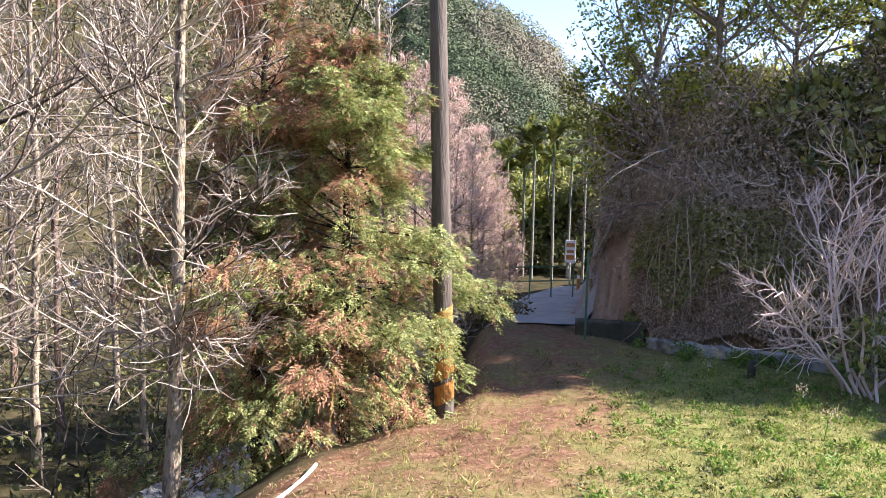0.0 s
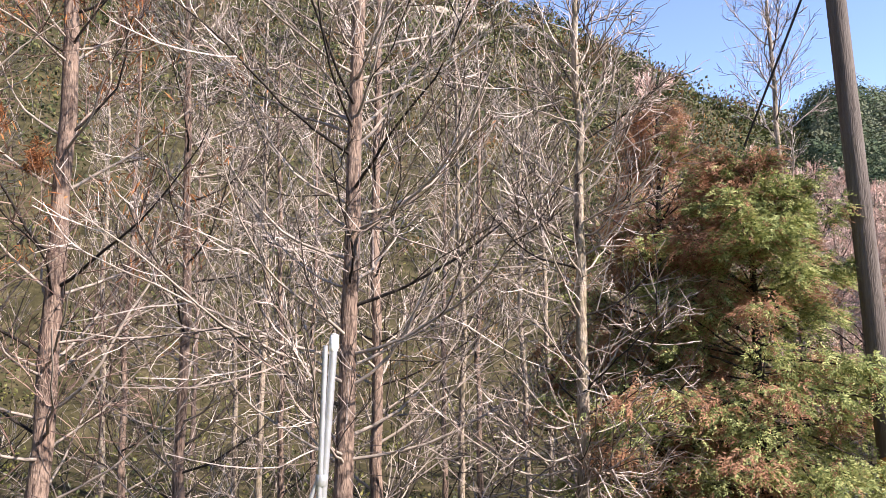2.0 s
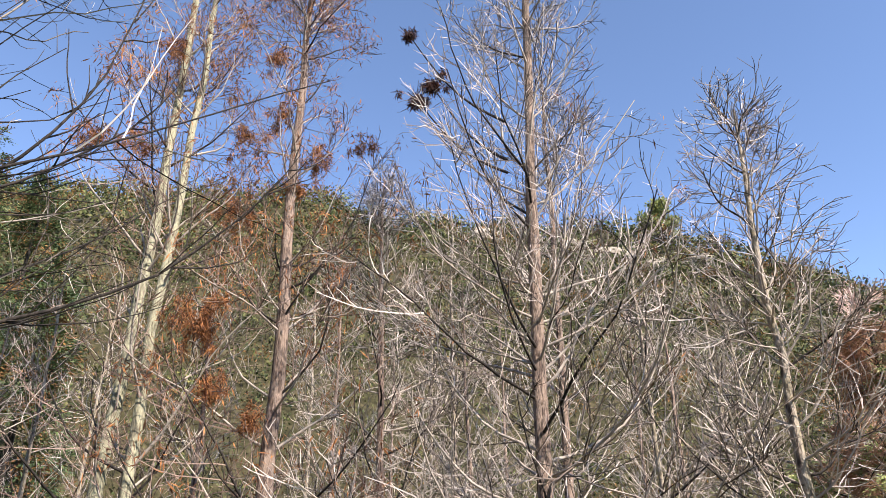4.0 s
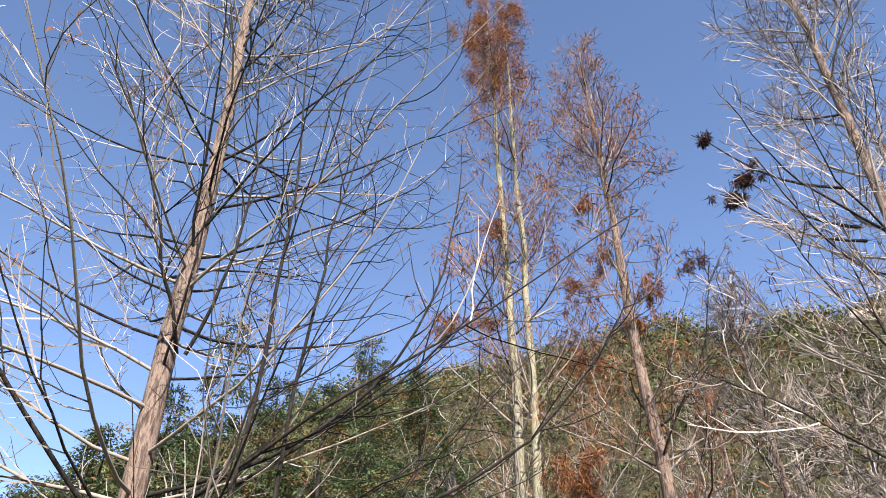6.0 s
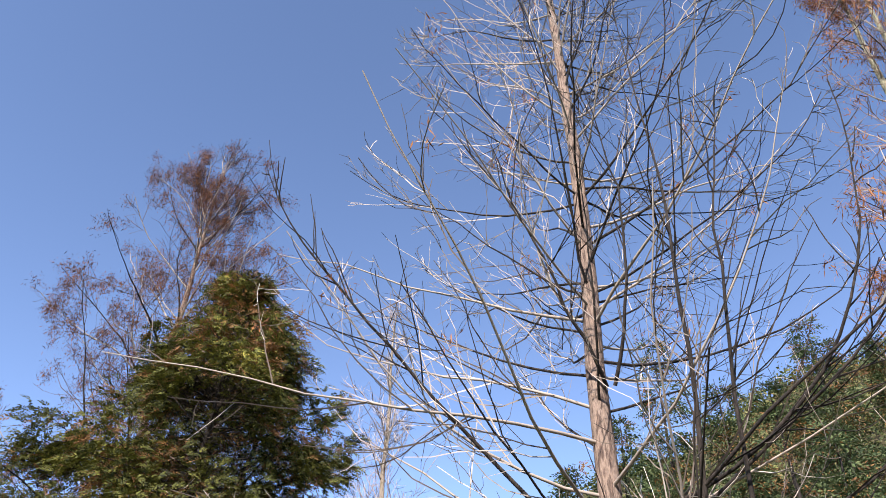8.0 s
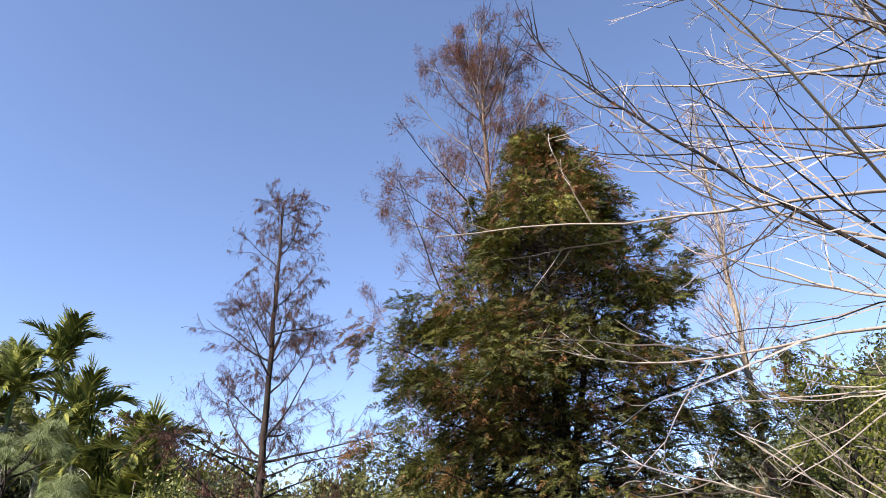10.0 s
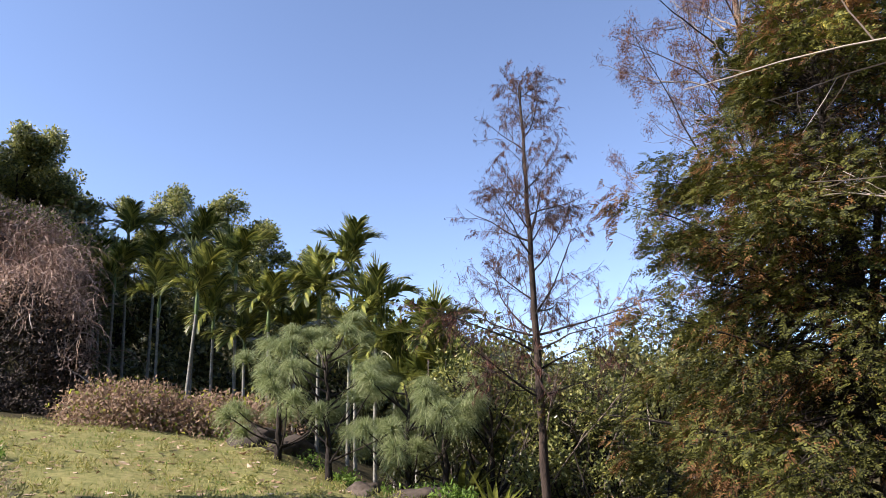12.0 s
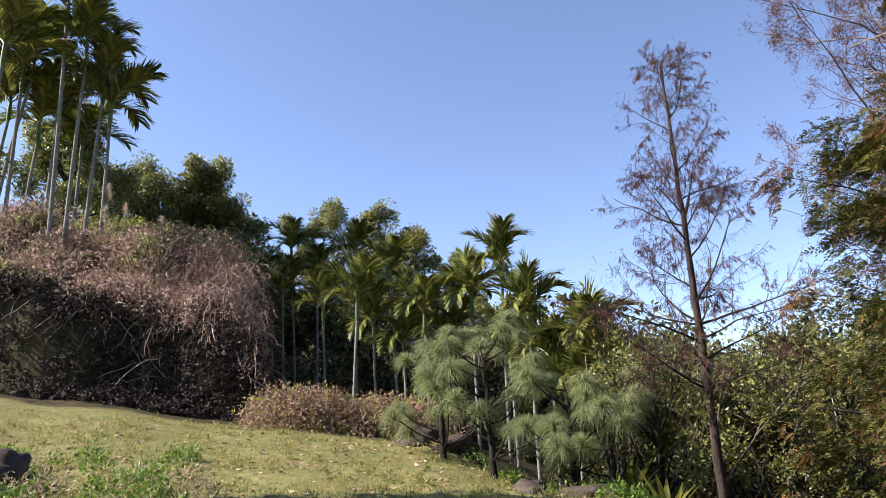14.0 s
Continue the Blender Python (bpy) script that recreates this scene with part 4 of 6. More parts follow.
# the big one
grove_tree(98.6, 8.0, 66.5, 12, 0.15, 6.2, "big pale leafless conifer with wide sweeping limbs", az_top=102.0, bark=BARK_RED, twig=TWIG_BIG, limbs=160, per2=8, per3=4, first=0.13, rise=(8, 52), curl=0.7, shape=0.72, rust=2600, tuft=22, fine=0.005, stout=0.0027, dark_limbs=0.48, low_reach=0.9, crook=0.09)

# long dark limbs that sweep from the big tree, each by its root, its bend and its tip
big = [o for o in scene.objects if o.name.startswith("bare_tree")][-1]
for k, (a, m, b, r) in enumerate([((98.6, 7.9, 9), (75.3, 6.6, 19.2), (58.7, 6.4, 32.1), 0.032), ((98.6, 7.9, 17), (80.5, 6.4, 28.0), (73.7, 6.2, 45.0), 0.026),
                                  ((94, 6.9, 8), (91.5, 6.3, 35.9), (92.5, 6.0, 55.0), 0.034), ((90, 6.9, 8), (87.8, 6.2, 35.0), (84, 6.2, 47.0), 0.026),
                                  ((98.3, 7.7, 27), (95.3, 7.0, 40.5), (98.4, 7.2, 50), 0.026), ((98.9, 7.8, 12), (120, 6.5, 32.0), (132.6, 6.4, 42.3), 0.028),
                                  ((98.3, 7.8, 14), (78.6, 6.8, 27.8), (71.1, 6.8, 34.7), 0.022), ((99.0, 7.9, 27), (103.5, 7.0, 36.5), (114.3, 6.6, 48.4), 0.03)]):
    ends = []
    for az, rr, el in (a, m, b):
        q = at(az, rr)
        ends.append(np.array([q.x, q.y, up_to(rr, el)]))
    g = np.random.default_rng(600 + k)
    t = np.linspace(0, 1, 15)[:, None]
    ctrl = 2 * ends[1] - (ends[0] + ends[2]) / 2
    line = ends[0] * (1 - t) ** 2 + 2 * ctrl * t * (1 - t) + ends[2] * t ** 2
    line[1:-1] += np.cumsum(g.normal(size=(13, 3)) * 0.025, 0) * np.sin(np.pi * t[1:-1])
    line = (line - np.array(big.location))[None]
    limb = part("limb", tubes(line, (0.005 + 0.75 * r * (1 - t[:, 0]) ** 1.1)[None], 8), BARK_DARK, big, "long dark limb", smooth_faces=True)
    l2, _, _ = fork(g, np.repeat(line, 1, 0), 16, 0.25, 1.0, 0.3, 0.3, (18, 50), 7, (0, 0, 0.5), 0.1)
    part("branch", tubes(l2, taper(16, 7, 0.009, 0.004), 4), BARK_DARK, limb)

# more of the grove behind, from three grown forms
label = "leafless conifer standing in the grove"
forms = [bare_tree(at(28, 15), 11.5, 0.06, 2.5, 21, limbs=42, per2=6, per3=3, label=label, first=0.06, bark=BARK_RED),
         bare_tree(at(45, 15.5), 13, 0.065, 2.8, 22, limbs=42, per2=6, per3=3, label=label, first=0.06),
         bare_tree(at(14, 18), 11, 0.06, 3.2, 23, limbs=60, per2=7, per3=4, label=label, first=0.04, rise=(4, 40), curl=0.6, bark=BARK_RED, twig=TWIG_PINK, fine=0.0085)]
spots = [(31, 20, 1.05), (24.5, 18, 1.05), (41, 19, 1.1), (47, 18, 1.0), (54.5, 15, 0.95), (56, 22, 1.15), (64, 14, 0.95), (29.5, 14, 0.9), (43.5, 13.5, 0.9), (75, 15, 0.9), (78, 20, 1.0), (38, 30, 1.2), (50, 27, 1.2), (72, 26, 1.1), (16.5, 14, 0.85), (22.5, 13, 0.85), (85, 17, 0.85)]
g = np.random.default_rng(5)
for k, (az, r, s) in enumerate(spots):
    f = forms[2 if -7 < az < 12 else k % 2]
    copy_thing(f, pose(*at(az, r), 0, 0, g.uniform(0, 360)) @ Matrix.Scale(s * g.uniform(0.92, 1.06), 4))

for az, r, el in [(7, 21, 12), (3.5, 18, 10.5), (-0.5, 19, 9), (1.5, 25, 10), (-3.2, 23, 5.5), (-1.2, 15.5, 7.5), (0.8, 13.5, 8), (-2.6, 17.5, 5.5), (2.2, 16, 9.5), (-0.4, 24, 8.5), (4.5, 14.5, 10), (-4.2, 26, 3), (-3.4, 16.5, 2.5), (-5.0, 19, 0.5), (-2.4, 14.2, 4), (-4.8, 22.5, 1.5), (-6.0, 24, -2),
                   (-4.0, 17.5, -0.5), (-5.6, 18.5, -2.5), (-3.0, 15.2, 0.5)]:
    p = at(az, r)
    copy_thing(forms[2], pose(*p, 0, 0, g.uniform(0, 360)) @ Matrix.Scale((up_to(r, el) - p.z) / 11, 4))
grove_tree(5.2, 14, 29, 24, 0.07, 1.9, "slim grey leafless conifer behind the evergreens", limbs=44, first=0.3, rise=(25, 55), bark=BARK)

# thickets at the foot of the grove
g = np.random.default_rng(31)
x, y = scatter_polar(g, 760, 4, 112, 10, 36, 0.9)
p = np.stack([x, y, ground(x, y) - 0.1], 1)
l = grow(g, p, g.normal(size=p.shape) * 0.6 + [0, 0, 1], g.uniform(1.0, 3.2, len(p)), 7, (0, 0, 0.1), 0.2)
l2, _, _ = fork(g, l, 6, 0.2, 1, 0.4, 0.2, (25, 70), 4, (0, 0, 0.2), 0.15)
stuff("undergrowth_stems", joined(tubes(l, taper(len(l), 7, 0.018, 0.006), 4), tubes(l2, taper(len(l2), 4, 0.006, 0.003), 3)), TWIG_MIX, "leafless undergrowth stems below the trees", "undergrowth")
x, y = scatter_polar(g, 640, 4, 122, 10, 36, 0.9)
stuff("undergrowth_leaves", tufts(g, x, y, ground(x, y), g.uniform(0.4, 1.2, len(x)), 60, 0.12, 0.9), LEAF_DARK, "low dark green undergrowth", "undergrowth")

x, y = scatter_polar(g, 420, 156, 193, 27, 38, 1.0)
stuff("palm_undergrowth", tufts(g, x, y, ground(x, y) + g.uniform(0, 4.5, len(x)) * np.where(np.degrees(np.arctan2(-x, y)) % 360 > 185, 0.1, 1.0), g.uniform(0.6, 1.5, len(x)), 60, 0.2, 1.0), LEAF_DARK, "dark tangled undergrowth behind the palm trunks", "undergrowth")
x, y = scatter_polar(g, 330, 134, 168, 20, 34, 1.0)
stuff("terrace_undergrowth", tufts(g, x, y, ground(x, y) + g.uniform(0, 4.6, len(x)), g.uniform(0.5, 1.3, len(x)), 60, 0.16, 1.0), LEAF_DARK, "dark tangled undergrowth below the terrace", "undergrowth")

# ---------------------------------------------------------------- evergreens by the edge
p = at(7.4, 8.0)
conifer(p, up_to(8.0, 11.2) - p.z, 1.66, 41, "conifer with bright green ferny sprays, browning inside", branches=130, pads=10, sprays=22, pad=0.2, dry=0.14, dry_top=0.24, first=0.25, spray=0.1, fan=8, rb=0.06, leaf_width=0.4, power=0.7, rise=(2, 52), droop=0.2, lump=0.26, inner_dry=0.2)
p = at(14.2, 8.5)
conifer(p, up_to(8.5, 15.6) - p.z, 1.75, 42, "withering conifer, rusty above and green below", branches=140, pads=10, sprays=20, pad=0.2, dry=0.28, dry_top=0.75, first=0.10, spray=0.1, fan=8, rb=0.07, leaf_width=0.38, power=0.68, rise=(0, 52), droop=0.2, lump=0.26)
p = at(9.8, 8.6)
conifer(p, up_to(8.6, -7.2) - p.z, 0.95, 47, "low green conifer on the slope below the terrace", branches=46, pads=6, sprays=20, pad=0.2, dry=0.12, spray=0.11, fan=8, rb=0.05, power=0.6)
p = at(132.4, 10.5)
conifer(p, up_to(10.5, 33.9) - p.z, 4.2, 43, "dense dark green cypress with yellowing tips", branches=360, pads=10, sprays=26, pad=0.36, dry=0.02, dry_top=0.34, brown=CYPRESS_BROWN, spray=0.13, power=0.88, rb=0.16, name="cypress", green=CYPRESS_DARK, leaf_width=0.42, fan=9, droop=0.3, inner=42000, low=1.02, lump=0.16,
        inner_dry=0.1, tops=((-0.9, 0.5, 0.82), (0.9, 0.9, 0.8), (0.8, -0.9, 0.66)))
p = at(136.9, 14)
bare_tree(p, up_to(14, 41.6) - p.z, 0.12, 5.0, 44, limbs=84, per2=7, per3=5, first=0.25, rise=(34, 58), curl=0.5, label="tall conifer with a thin crown of rust-red needles", rust=100000, tuft=84, loose=0.55, needle_size=(0.075, 0.011), needle=RUST_DULL, rust_zone=(0.3, 1), bark=BARK_RED,
          twig=TWIG_DARK, group="", name="rusty_conifer", shape=0.55)
for k, (az, r, el) in enumerate([(161.3, 15.5, 4.5), (163.0, 16.5, 5.1), (165.5, 17, 4.8), (160.3, 15, 3.2), (156.2, 14.5, 2.2)]):
    p = at(az, r)
    palm(p, up_to(r, el) - p.z - 0.9, 160 + k, r=0.05, label="young betel palm below the terrace", fronds=7)
p = at(155.2, 10.5)
bare_tree(p, up_to(10.5, 29.0) - p.z, 0.06, 1.75, 45, limbs=32, per2=7, per3=5, first=0.3, rise=(18, 50), curl=0.1, needle=RUST_DARK, fine=0.0036, dark_limbs=1.0, label="slim dark young conifer with drooping withered needles", rust=1500, tuft=60, needle_size=(0.085, 0.008), comb=27000, rust_zone=(0.3, 1), bark=BARK_BROWN,
          twig=TWIG_DARK, group="", name="young_conifer", lean=(-0.1, -0.33), fruit=90, shape=0.85, stout=0.007, crook=0.07)

# ---------------------------------------------------------------- palms
for k, (az, r, el) in enumerate([(-8.9, 27, 5.0), (-7.3, 28, 4.6), (-6.6, 29, 3.1), (-10.1, 29, 3.9), (-11.3, 27, 4.3), (-5.3, 30, 3.4), (-8.3, 31, 3.3), (-11.6, 33, 2.3), (-4.6, 31, 2.1), (-12.2, 30, 1.1), (-9.5, 34, 2.7), (-7.7, 35, 2.2)]):
    p = at(az, r)
    palm(p, up_to(r, el) - p.z - 0.8, 60 + k, r=0.05, size=0.85)
for k, (az, r, el) in enumerate([(186.6, 26, 17.4), (181.9, 24, 17.0), (182.2, 20, 13.7), (178.7, 22, 15.8), (176.2, 19, 12.6), (172.5, 19, 13.6), (170.2, 19, 16.0), (168.1, 17.5, 12.3), (166.6, 17, 8.8), (163.3, 16, 9.7), (162.0, 15.5, 6.5), (188.9, 27, 14.8), (187.5, 25, 14.2),
                                 (184.3, 23, 13.0), (180.4, 22, 11.6), (174.3, 20, 10.6), (178.0, 21, 10.0), (184.9, 25, 15.4), (188.2, 28, 11.6), (164.9, 16.5, 6.2), (169.6, 18, 9.2)]):
    p = at(az, r)
    palm(p, up_to(r, el) - p.z - 1.1, 90 + k, r=0.046)
for k, (az, r, el) in enumerate([(207.5, 28, 28.9), (205.0, 29, 27.1), (206.4, 30, 25.6), (202.3, 27, 29.2), (203.6, 26, 31.6), (208.3, 28, 30.2), (201.2, 27, 27.7), (208.6, 29, 27.0), (203.1, 31, 25.0), (209.3, 25, 31.0), (204.6, 26, 33.6)]):
    p = at(az, r)
    palm(p, up_to(r, el) - p.z - 1.9, 120 + k, r=0.066, size=1.5, lean=0.03, label="tall betel palm on top of the bank")

# ---------------------------------------------------------------- leafy trees
for k, (az, r, el, R, n) in enumerate([(194.6, 38.0, 18.4, 3.2, 11000), (193.4, 39.0, 16.8, 2.3, 7000), (191.6, 40.0, 15.6, 2.6, 7000), (200.0, 38.0, 17.8, 3.2, 7000), (180.1, 40.0, 19.5, 3.0, 8000), (184.5, 42.0, 18.4, 3.0, 7000), (187.2, 40.0, 17.3, 2.6, 6000),
                                       (177.2, 38.0, 15.8, 2.4, 5000), (173.9, 38.0, 13.3, 2.2, 5000), (189.7, 36.0, 13.0, 2.2, 5000), (203.9, 34.0, 20.8, 3.2, 6000)]):
    p = at(az, r)
    broadleaf(p, up_to(r, el + 2.2) - p.z, R, 140 + k, "round-crowned dark green tree behind the palms", int(n * 3.3), 0.165, LEAF, name="broadleaf_tree", group="trees behind the palms", rb=0.2)
p = at(-15.8, 14.2)
broadleaf(p, 2.7, 2.1, 160, "sparse sunlit tree with yellow-green leaves on the bank", 11000, 0.085, LEAF_SUN, rb=0.045, limbs=18, bark=TWIG, crown_from=0.1, gap=0.3)
p = at(-20.5, 14.6)
broadleaf(p, 2.6, 2.1, 164, "sparse sunlit tree with yellow-green leaves on the bank", 10000, 0.085, LEAF_SUN, rb=0.045, limbs=18, bark=TWIG, crown_from=0.1)
p = at(-25.5, 14.6)
broadleaf(p, 2.6, 2.0, 161, "leafy tree overhanging the bank", 7500, 0.08, LEAF_SUN, rb=0.045, limbs=14, bark=TWIG)
p = at(-36, 13.2)
broadleaf(p, 2.4, 1.9, 165, "green leafy tree overhanging the bank", 7000, 0.085, LEAF_SUN, rb=0.06)
# added out of view: its crown casts shade over the near grass
for k, (az, r, H, R) in enumerate([(-43, 12.6, 1.9, 1.2)]):
    broadleaf(at(az, r), H, R, 166 + k, "unseen yellow-green tree added on the bank to shade the grass", 7500, 0.13, LEAF_SUN, rb=0.07, group="trees on the bank")
# unseen tree, placed so that its shadow crosses the field's near end
broadleaf(at(222.5, 10.6), 8.6, 2.4, 174, "unseen tall leafy tree added to shade the upper field", 9000, 0.17, LEAF, rb=0.16, crown_from=0.5)
p = at(-31, 13.8)
broadleaf(p, 2.6, 2.2, 162, "green leafy tree overhanging the bank", 8000, 0.085, LEAF_SUN, rb=0.06)
p = at(112.5, 17)
broadleaf(p, up_to(17, 16.8) - p.z, 1.8, 163, "bright green leafy tree behind the bare limbs", 4000, 0.13, LEAF_SUN, rb=0.06)
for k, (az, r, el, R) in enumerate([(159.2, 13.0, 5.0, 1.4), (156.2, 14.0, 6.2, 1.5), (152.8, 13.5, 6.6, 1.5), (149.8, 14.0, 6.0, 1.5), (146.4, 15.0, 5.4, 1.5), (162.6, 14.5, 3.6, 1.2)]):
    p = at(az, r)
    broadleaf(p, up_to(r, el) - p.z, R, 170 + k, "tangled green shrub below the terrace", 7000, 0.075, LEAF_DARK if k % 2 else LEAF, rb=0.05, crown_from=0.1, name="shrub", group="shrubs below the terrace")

for k, (az, r, el, R) in enumerate([(163.1, 24.0, 4.4, 2.2), (166.5, 26.0, 5.6, 2.2), (170.0, 28.0, 7.2, 2.4), (173.4, 30.0, 8.7, 2.4), (176.9, 30.0, 9.4, 2.4), (180.3, 32.0, 10.6, 2.4), (183.8, 33.0, 11.4, 2.4), (187.2, 33.0, 11.8, 2.4), (168.0, 24.0, 3.7, 1.6), (160.2, 24.0, 6.2, 2.0), (157.2, 23.0, 6.4, 2.0), (154.3, 24.0, 6.6, 2.0), (151.6, 23.0, 6.6, 2.0), (149.0, 24.0, 6.6, 2.0), (146.2, 23.0, 6.6, 2.0), (143.4, 22.0, 6.4, 2.0), (138.5, 20.0, 5.7, 2.2)]):
    p = at(az, r)
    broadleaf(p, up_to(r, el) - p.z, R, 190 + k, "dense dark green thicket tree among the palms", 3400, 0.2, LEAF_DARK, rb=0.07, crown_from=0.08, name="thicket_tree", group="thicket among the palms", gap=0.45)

for k, (az, r, el, s) in enumerate([(69.0, 10, 52.8, 0.5), (69.2, 10, 50.4, 0.4), (68.6, 10, 54.5, 0.36), (65.9, 9.5, 19.4, 0.22), (65.5, 9.5, 17.8, 0.2), (63.3, 9.8, 32.7, 0.16), (60.6, 10, 34.6, 0.15), (72.1, 9.5, 30.8, 0.15), (53.0, 10, 33.2, 0.12), (57.2, 9.6, 31.8, 0.15),
                                    (63.6, 10, 27.2, 0.2), (58.9, 9.6, 29.5, 0.13), (75.7, 9, 31.0, 0.14), (70.9, 9.5, 38.2, 0.13), (63.8, 9.2, 13.5, 0.16), (61.0, 9.2, 11.5, 0.13), (61.6, 9.6, 39.0, 0.14)]):
    p = at(az, r)
    p.z = up_to(r, el)
    clump(p, 400 + k, (s, s, s * 1.1), int(26000 * s * s + 400))
for k, (az, r, el, s, haz, hel) in enumerate([(48.0, 8.6, 36.9, 0.13, 39.6, 31), (46.5, 8.6, 38.0, 0.15, 39.6, 32), (48.8, 8.6, 41.7, 0.08, 39.6, 35)]):
    p, h = at(az, r), at(haz, 8)
    p.z, h.z = up_to(r, el), up_to(8, hel)
    clump(p, 430 + k, (s, s * 0.8, s * 0.7), int(50000 * s * s + 300), "dark tangled clump of dead needles caught on a branch", RUST_DARK, h)
for k, (az, r, el, R) in enumerate([(-4.6, 30, -2.2, 1.8), (-6, 31, -1.6, 1.8), (-7.4, 32, -0.8, 2), (-8.8, 33, -0.2, 2), (-10.2, 32, 0.2, 2), (-11.4, 33, 0.8, 2), (-12.6, 31, 1.0, 2), (-3.2, 29, -2, 1.8), (-6.0, 40.0, 0.0, 2.4), (-8.0, 42.0, 1.0, 2.6), (-10.0, 42.0, 1.5, 2.6), (-12.0, 44.0, 2.5, 2.8), (-4.5, 36.0, -0.5, 2.2), (-9.0, 46.0, 2.2, 3.0), (-7.0, 48.0, 2.6, 3.0)]):
    p = at(az, r)
    broadleaf(p, up_to(r, el) - p.z, R, 450 + k, "dense green thicket tree behind the palms", 3600, 0.26, LEAF_SUN if k % 2 else LEAF_BANK, rb=0.07, crown_from=0.08, name="thicket_tree", group="thicket behind the lane", gap=0.45)

# leafless stems in the tangle below the terrace
g = np.random.default_rng(37)
x, y = scatter_polar(g, 90, 147, 163, 12.2, 16)
p = np.stack([x, y, ground(x, y) - 0.1], 1)
l = grow(g, p, g.normal(size=p.shape) * 0.22 + [0, 0, 1], g.uniform(1.6, 3.8, len(p)), 8, (0, 0, 0.1), 0.1)
l2, _, _ = fork(g, l, 4, 0.3, 1, 0.3, 0.2, (25, 70), 5, (0, 0, 0.1), 0.18)
stuff("tangle_stems", joined(tubes(l, taper(len(l), 8, 0.02, 0.008), 5), tubes(l2, taper(len(l2), 5, 0.007, 0.003), 3)), TWIG_MIX, "bare pale stems in the tangle below the terrace", "undergrowth")

# the lone tree and the pale rock faces on the ridge
p = at(27.2, 104)
broadleaf(p, 6.5, 4.0, 470, "lone round-crowned tree on the ridge", 5000, 0.5, LEAF, rb=0.3, name="ridge_tree")


# ---------------------------------------------------------------- the long-needled pine
def pine(place, H, R, seed, label, whorls=40):
    g = np.random.default_rng(seed)
    root = thing("pine", place, label, "tree")
    line, rad = stem(g, H * 0.85, 0.05, wander=0.04)
    line[:, 0, 2] -= 0.3
    part("trunk", tubes(line, rad, 9), BARK_DARK, root, smooth_faces=True)
    h = g.uniform(0.06, 0.97, whorls)
    p, _ = along(line, np.zeros(whorls, int), h)
    a = np.arange(whorls) * 2.4
    e = np.radians(g.uniform(5, 55, whorls))
    way = np.stack([np.cos(a) * np.cos(e), np.sin(a) * np.cos(e), np.sin(e)], 1)
    l = grow(g, p, way, R * (1.15 - h * 0.55) * g.uniform(0.5, 1.15, whorls), 7, (0, 0, 0.6), 0.1)
    for k in range(whorls):
        part("limb", tubes(l[k:k + 1], taper(1, 7, 0.02, 0.008), 5), BARK_DARK, root)
        # each limb ends in a brush of long needles that arch outwards and hang
        n = 280
        s = 1 - np.abs(g.normal(size=n)) * 0.06
        c, t = along(l, np.full(n, k), np.clip(s, 0.3, 0.999))
        d = t * 0.6 + rnd_unit(g, n) * 0.95 + [0, 0, 0.2]
        L = g.uniform(0.24, 0.4, n)
        d = unit(d)
        mid = c + d * (L * 0.55)[:, None]
        d2 = unit(d - [0, 0, 1.1])
        sd = unit(np.cross(d, rnd_unit(g, n)))
        w = 0.0032
        tip = mid + d2 * (L * 0.5)[:, None]
        v = np.stack([c - sd * w, c + sd * w, mid + sd * w, mid - sd * w, tip + sd * w * 0.4, tip - sd * w * 0.4], 1).reshape(-1, 3)
        b0 = np.arange(n) * 6
        q = np.concatenate([np.stack([b0, b0 + 1, b0 + 2, b0 + 3], -1), np.stack([b0 + 3, b0 + 2, b0 + 4, b0 + 5], -1)])
        tagged(part("needle_brush", (v, q), PINE, root), kind="stuff")
    return root


p = at(171.6, 12.6)
pine(p, up_to(12.6, 9.4) - p.z, 1.5, 200, "young pine with long soft grey-green needles", 26)
p = at(165.6, 12.0)
pine(p, up_to(12, 6.6) - p.z, 1.3, 201, "small pine with long soft grey-green needles", 20)
p = at(162.8, 11.8)
pine(p, up_to(11.8, 4.6) - p.z, 1.2, 203, "small pine with long soft grey-green needles", 16)
p = at(175.4, 13.6)
pine(p, up_to(13.6, 9.0) - p.z, 1.1, 202, "small pine with long soft grey-green needles", 16)


# ---------------------------------------------------------------- overgrown bank
def bank_surface(g, n, az0, az1, u0, u1, out0, out1):
    az = g.uniform(az0, az1, n)
    u = u0 + (u1 - u0) * g.uniform(0, 1, n) ** 1.9
    return bank_point(g, az, u, g.uniform(out0, out1, n))


def bank_point(g, az, u, out):
    # the end of the near bank is bare earth below
    u = np.where((az > -15) & (u < 0.55), 0.55 + 0.3 * u, u)
    foot, run = np.interp(az, BANK_AZ, BANK_FOOT), np.interp(az, BANK_AZ, BANK_RUN)
    rr = foot + run * u * 0.8
    a = np.radians(az)
    x, y = -np.sin(a) * rr, np.cos(a) * rr
    z = ground(x, y)
    x, y = x + np.sin(a) * out, y - np.cos(a) * out
    return np.stack([x, y, np.maximum(z, ground(x, y) + 0.03)], 1)


def vines(g, n, az0, az1, low):
    az, u = g.uniform(az0, az1, n), g.uniform(0.35, 1.25, n)
    fall = g.uniform(0.25, 0.8, n)
    drift = g.normal(size=n) * 1.2
    lines = [bank_point(g, az + drift * s, np.maximum(u - fall * s, low * 0.8), 0.1 + 0.2 * np.sin(np.pi * s) * g.uniform(0.3, 1.2, n)) for s in np.linspace(0, 1, 6)]
    return np.stack(lines, 1)


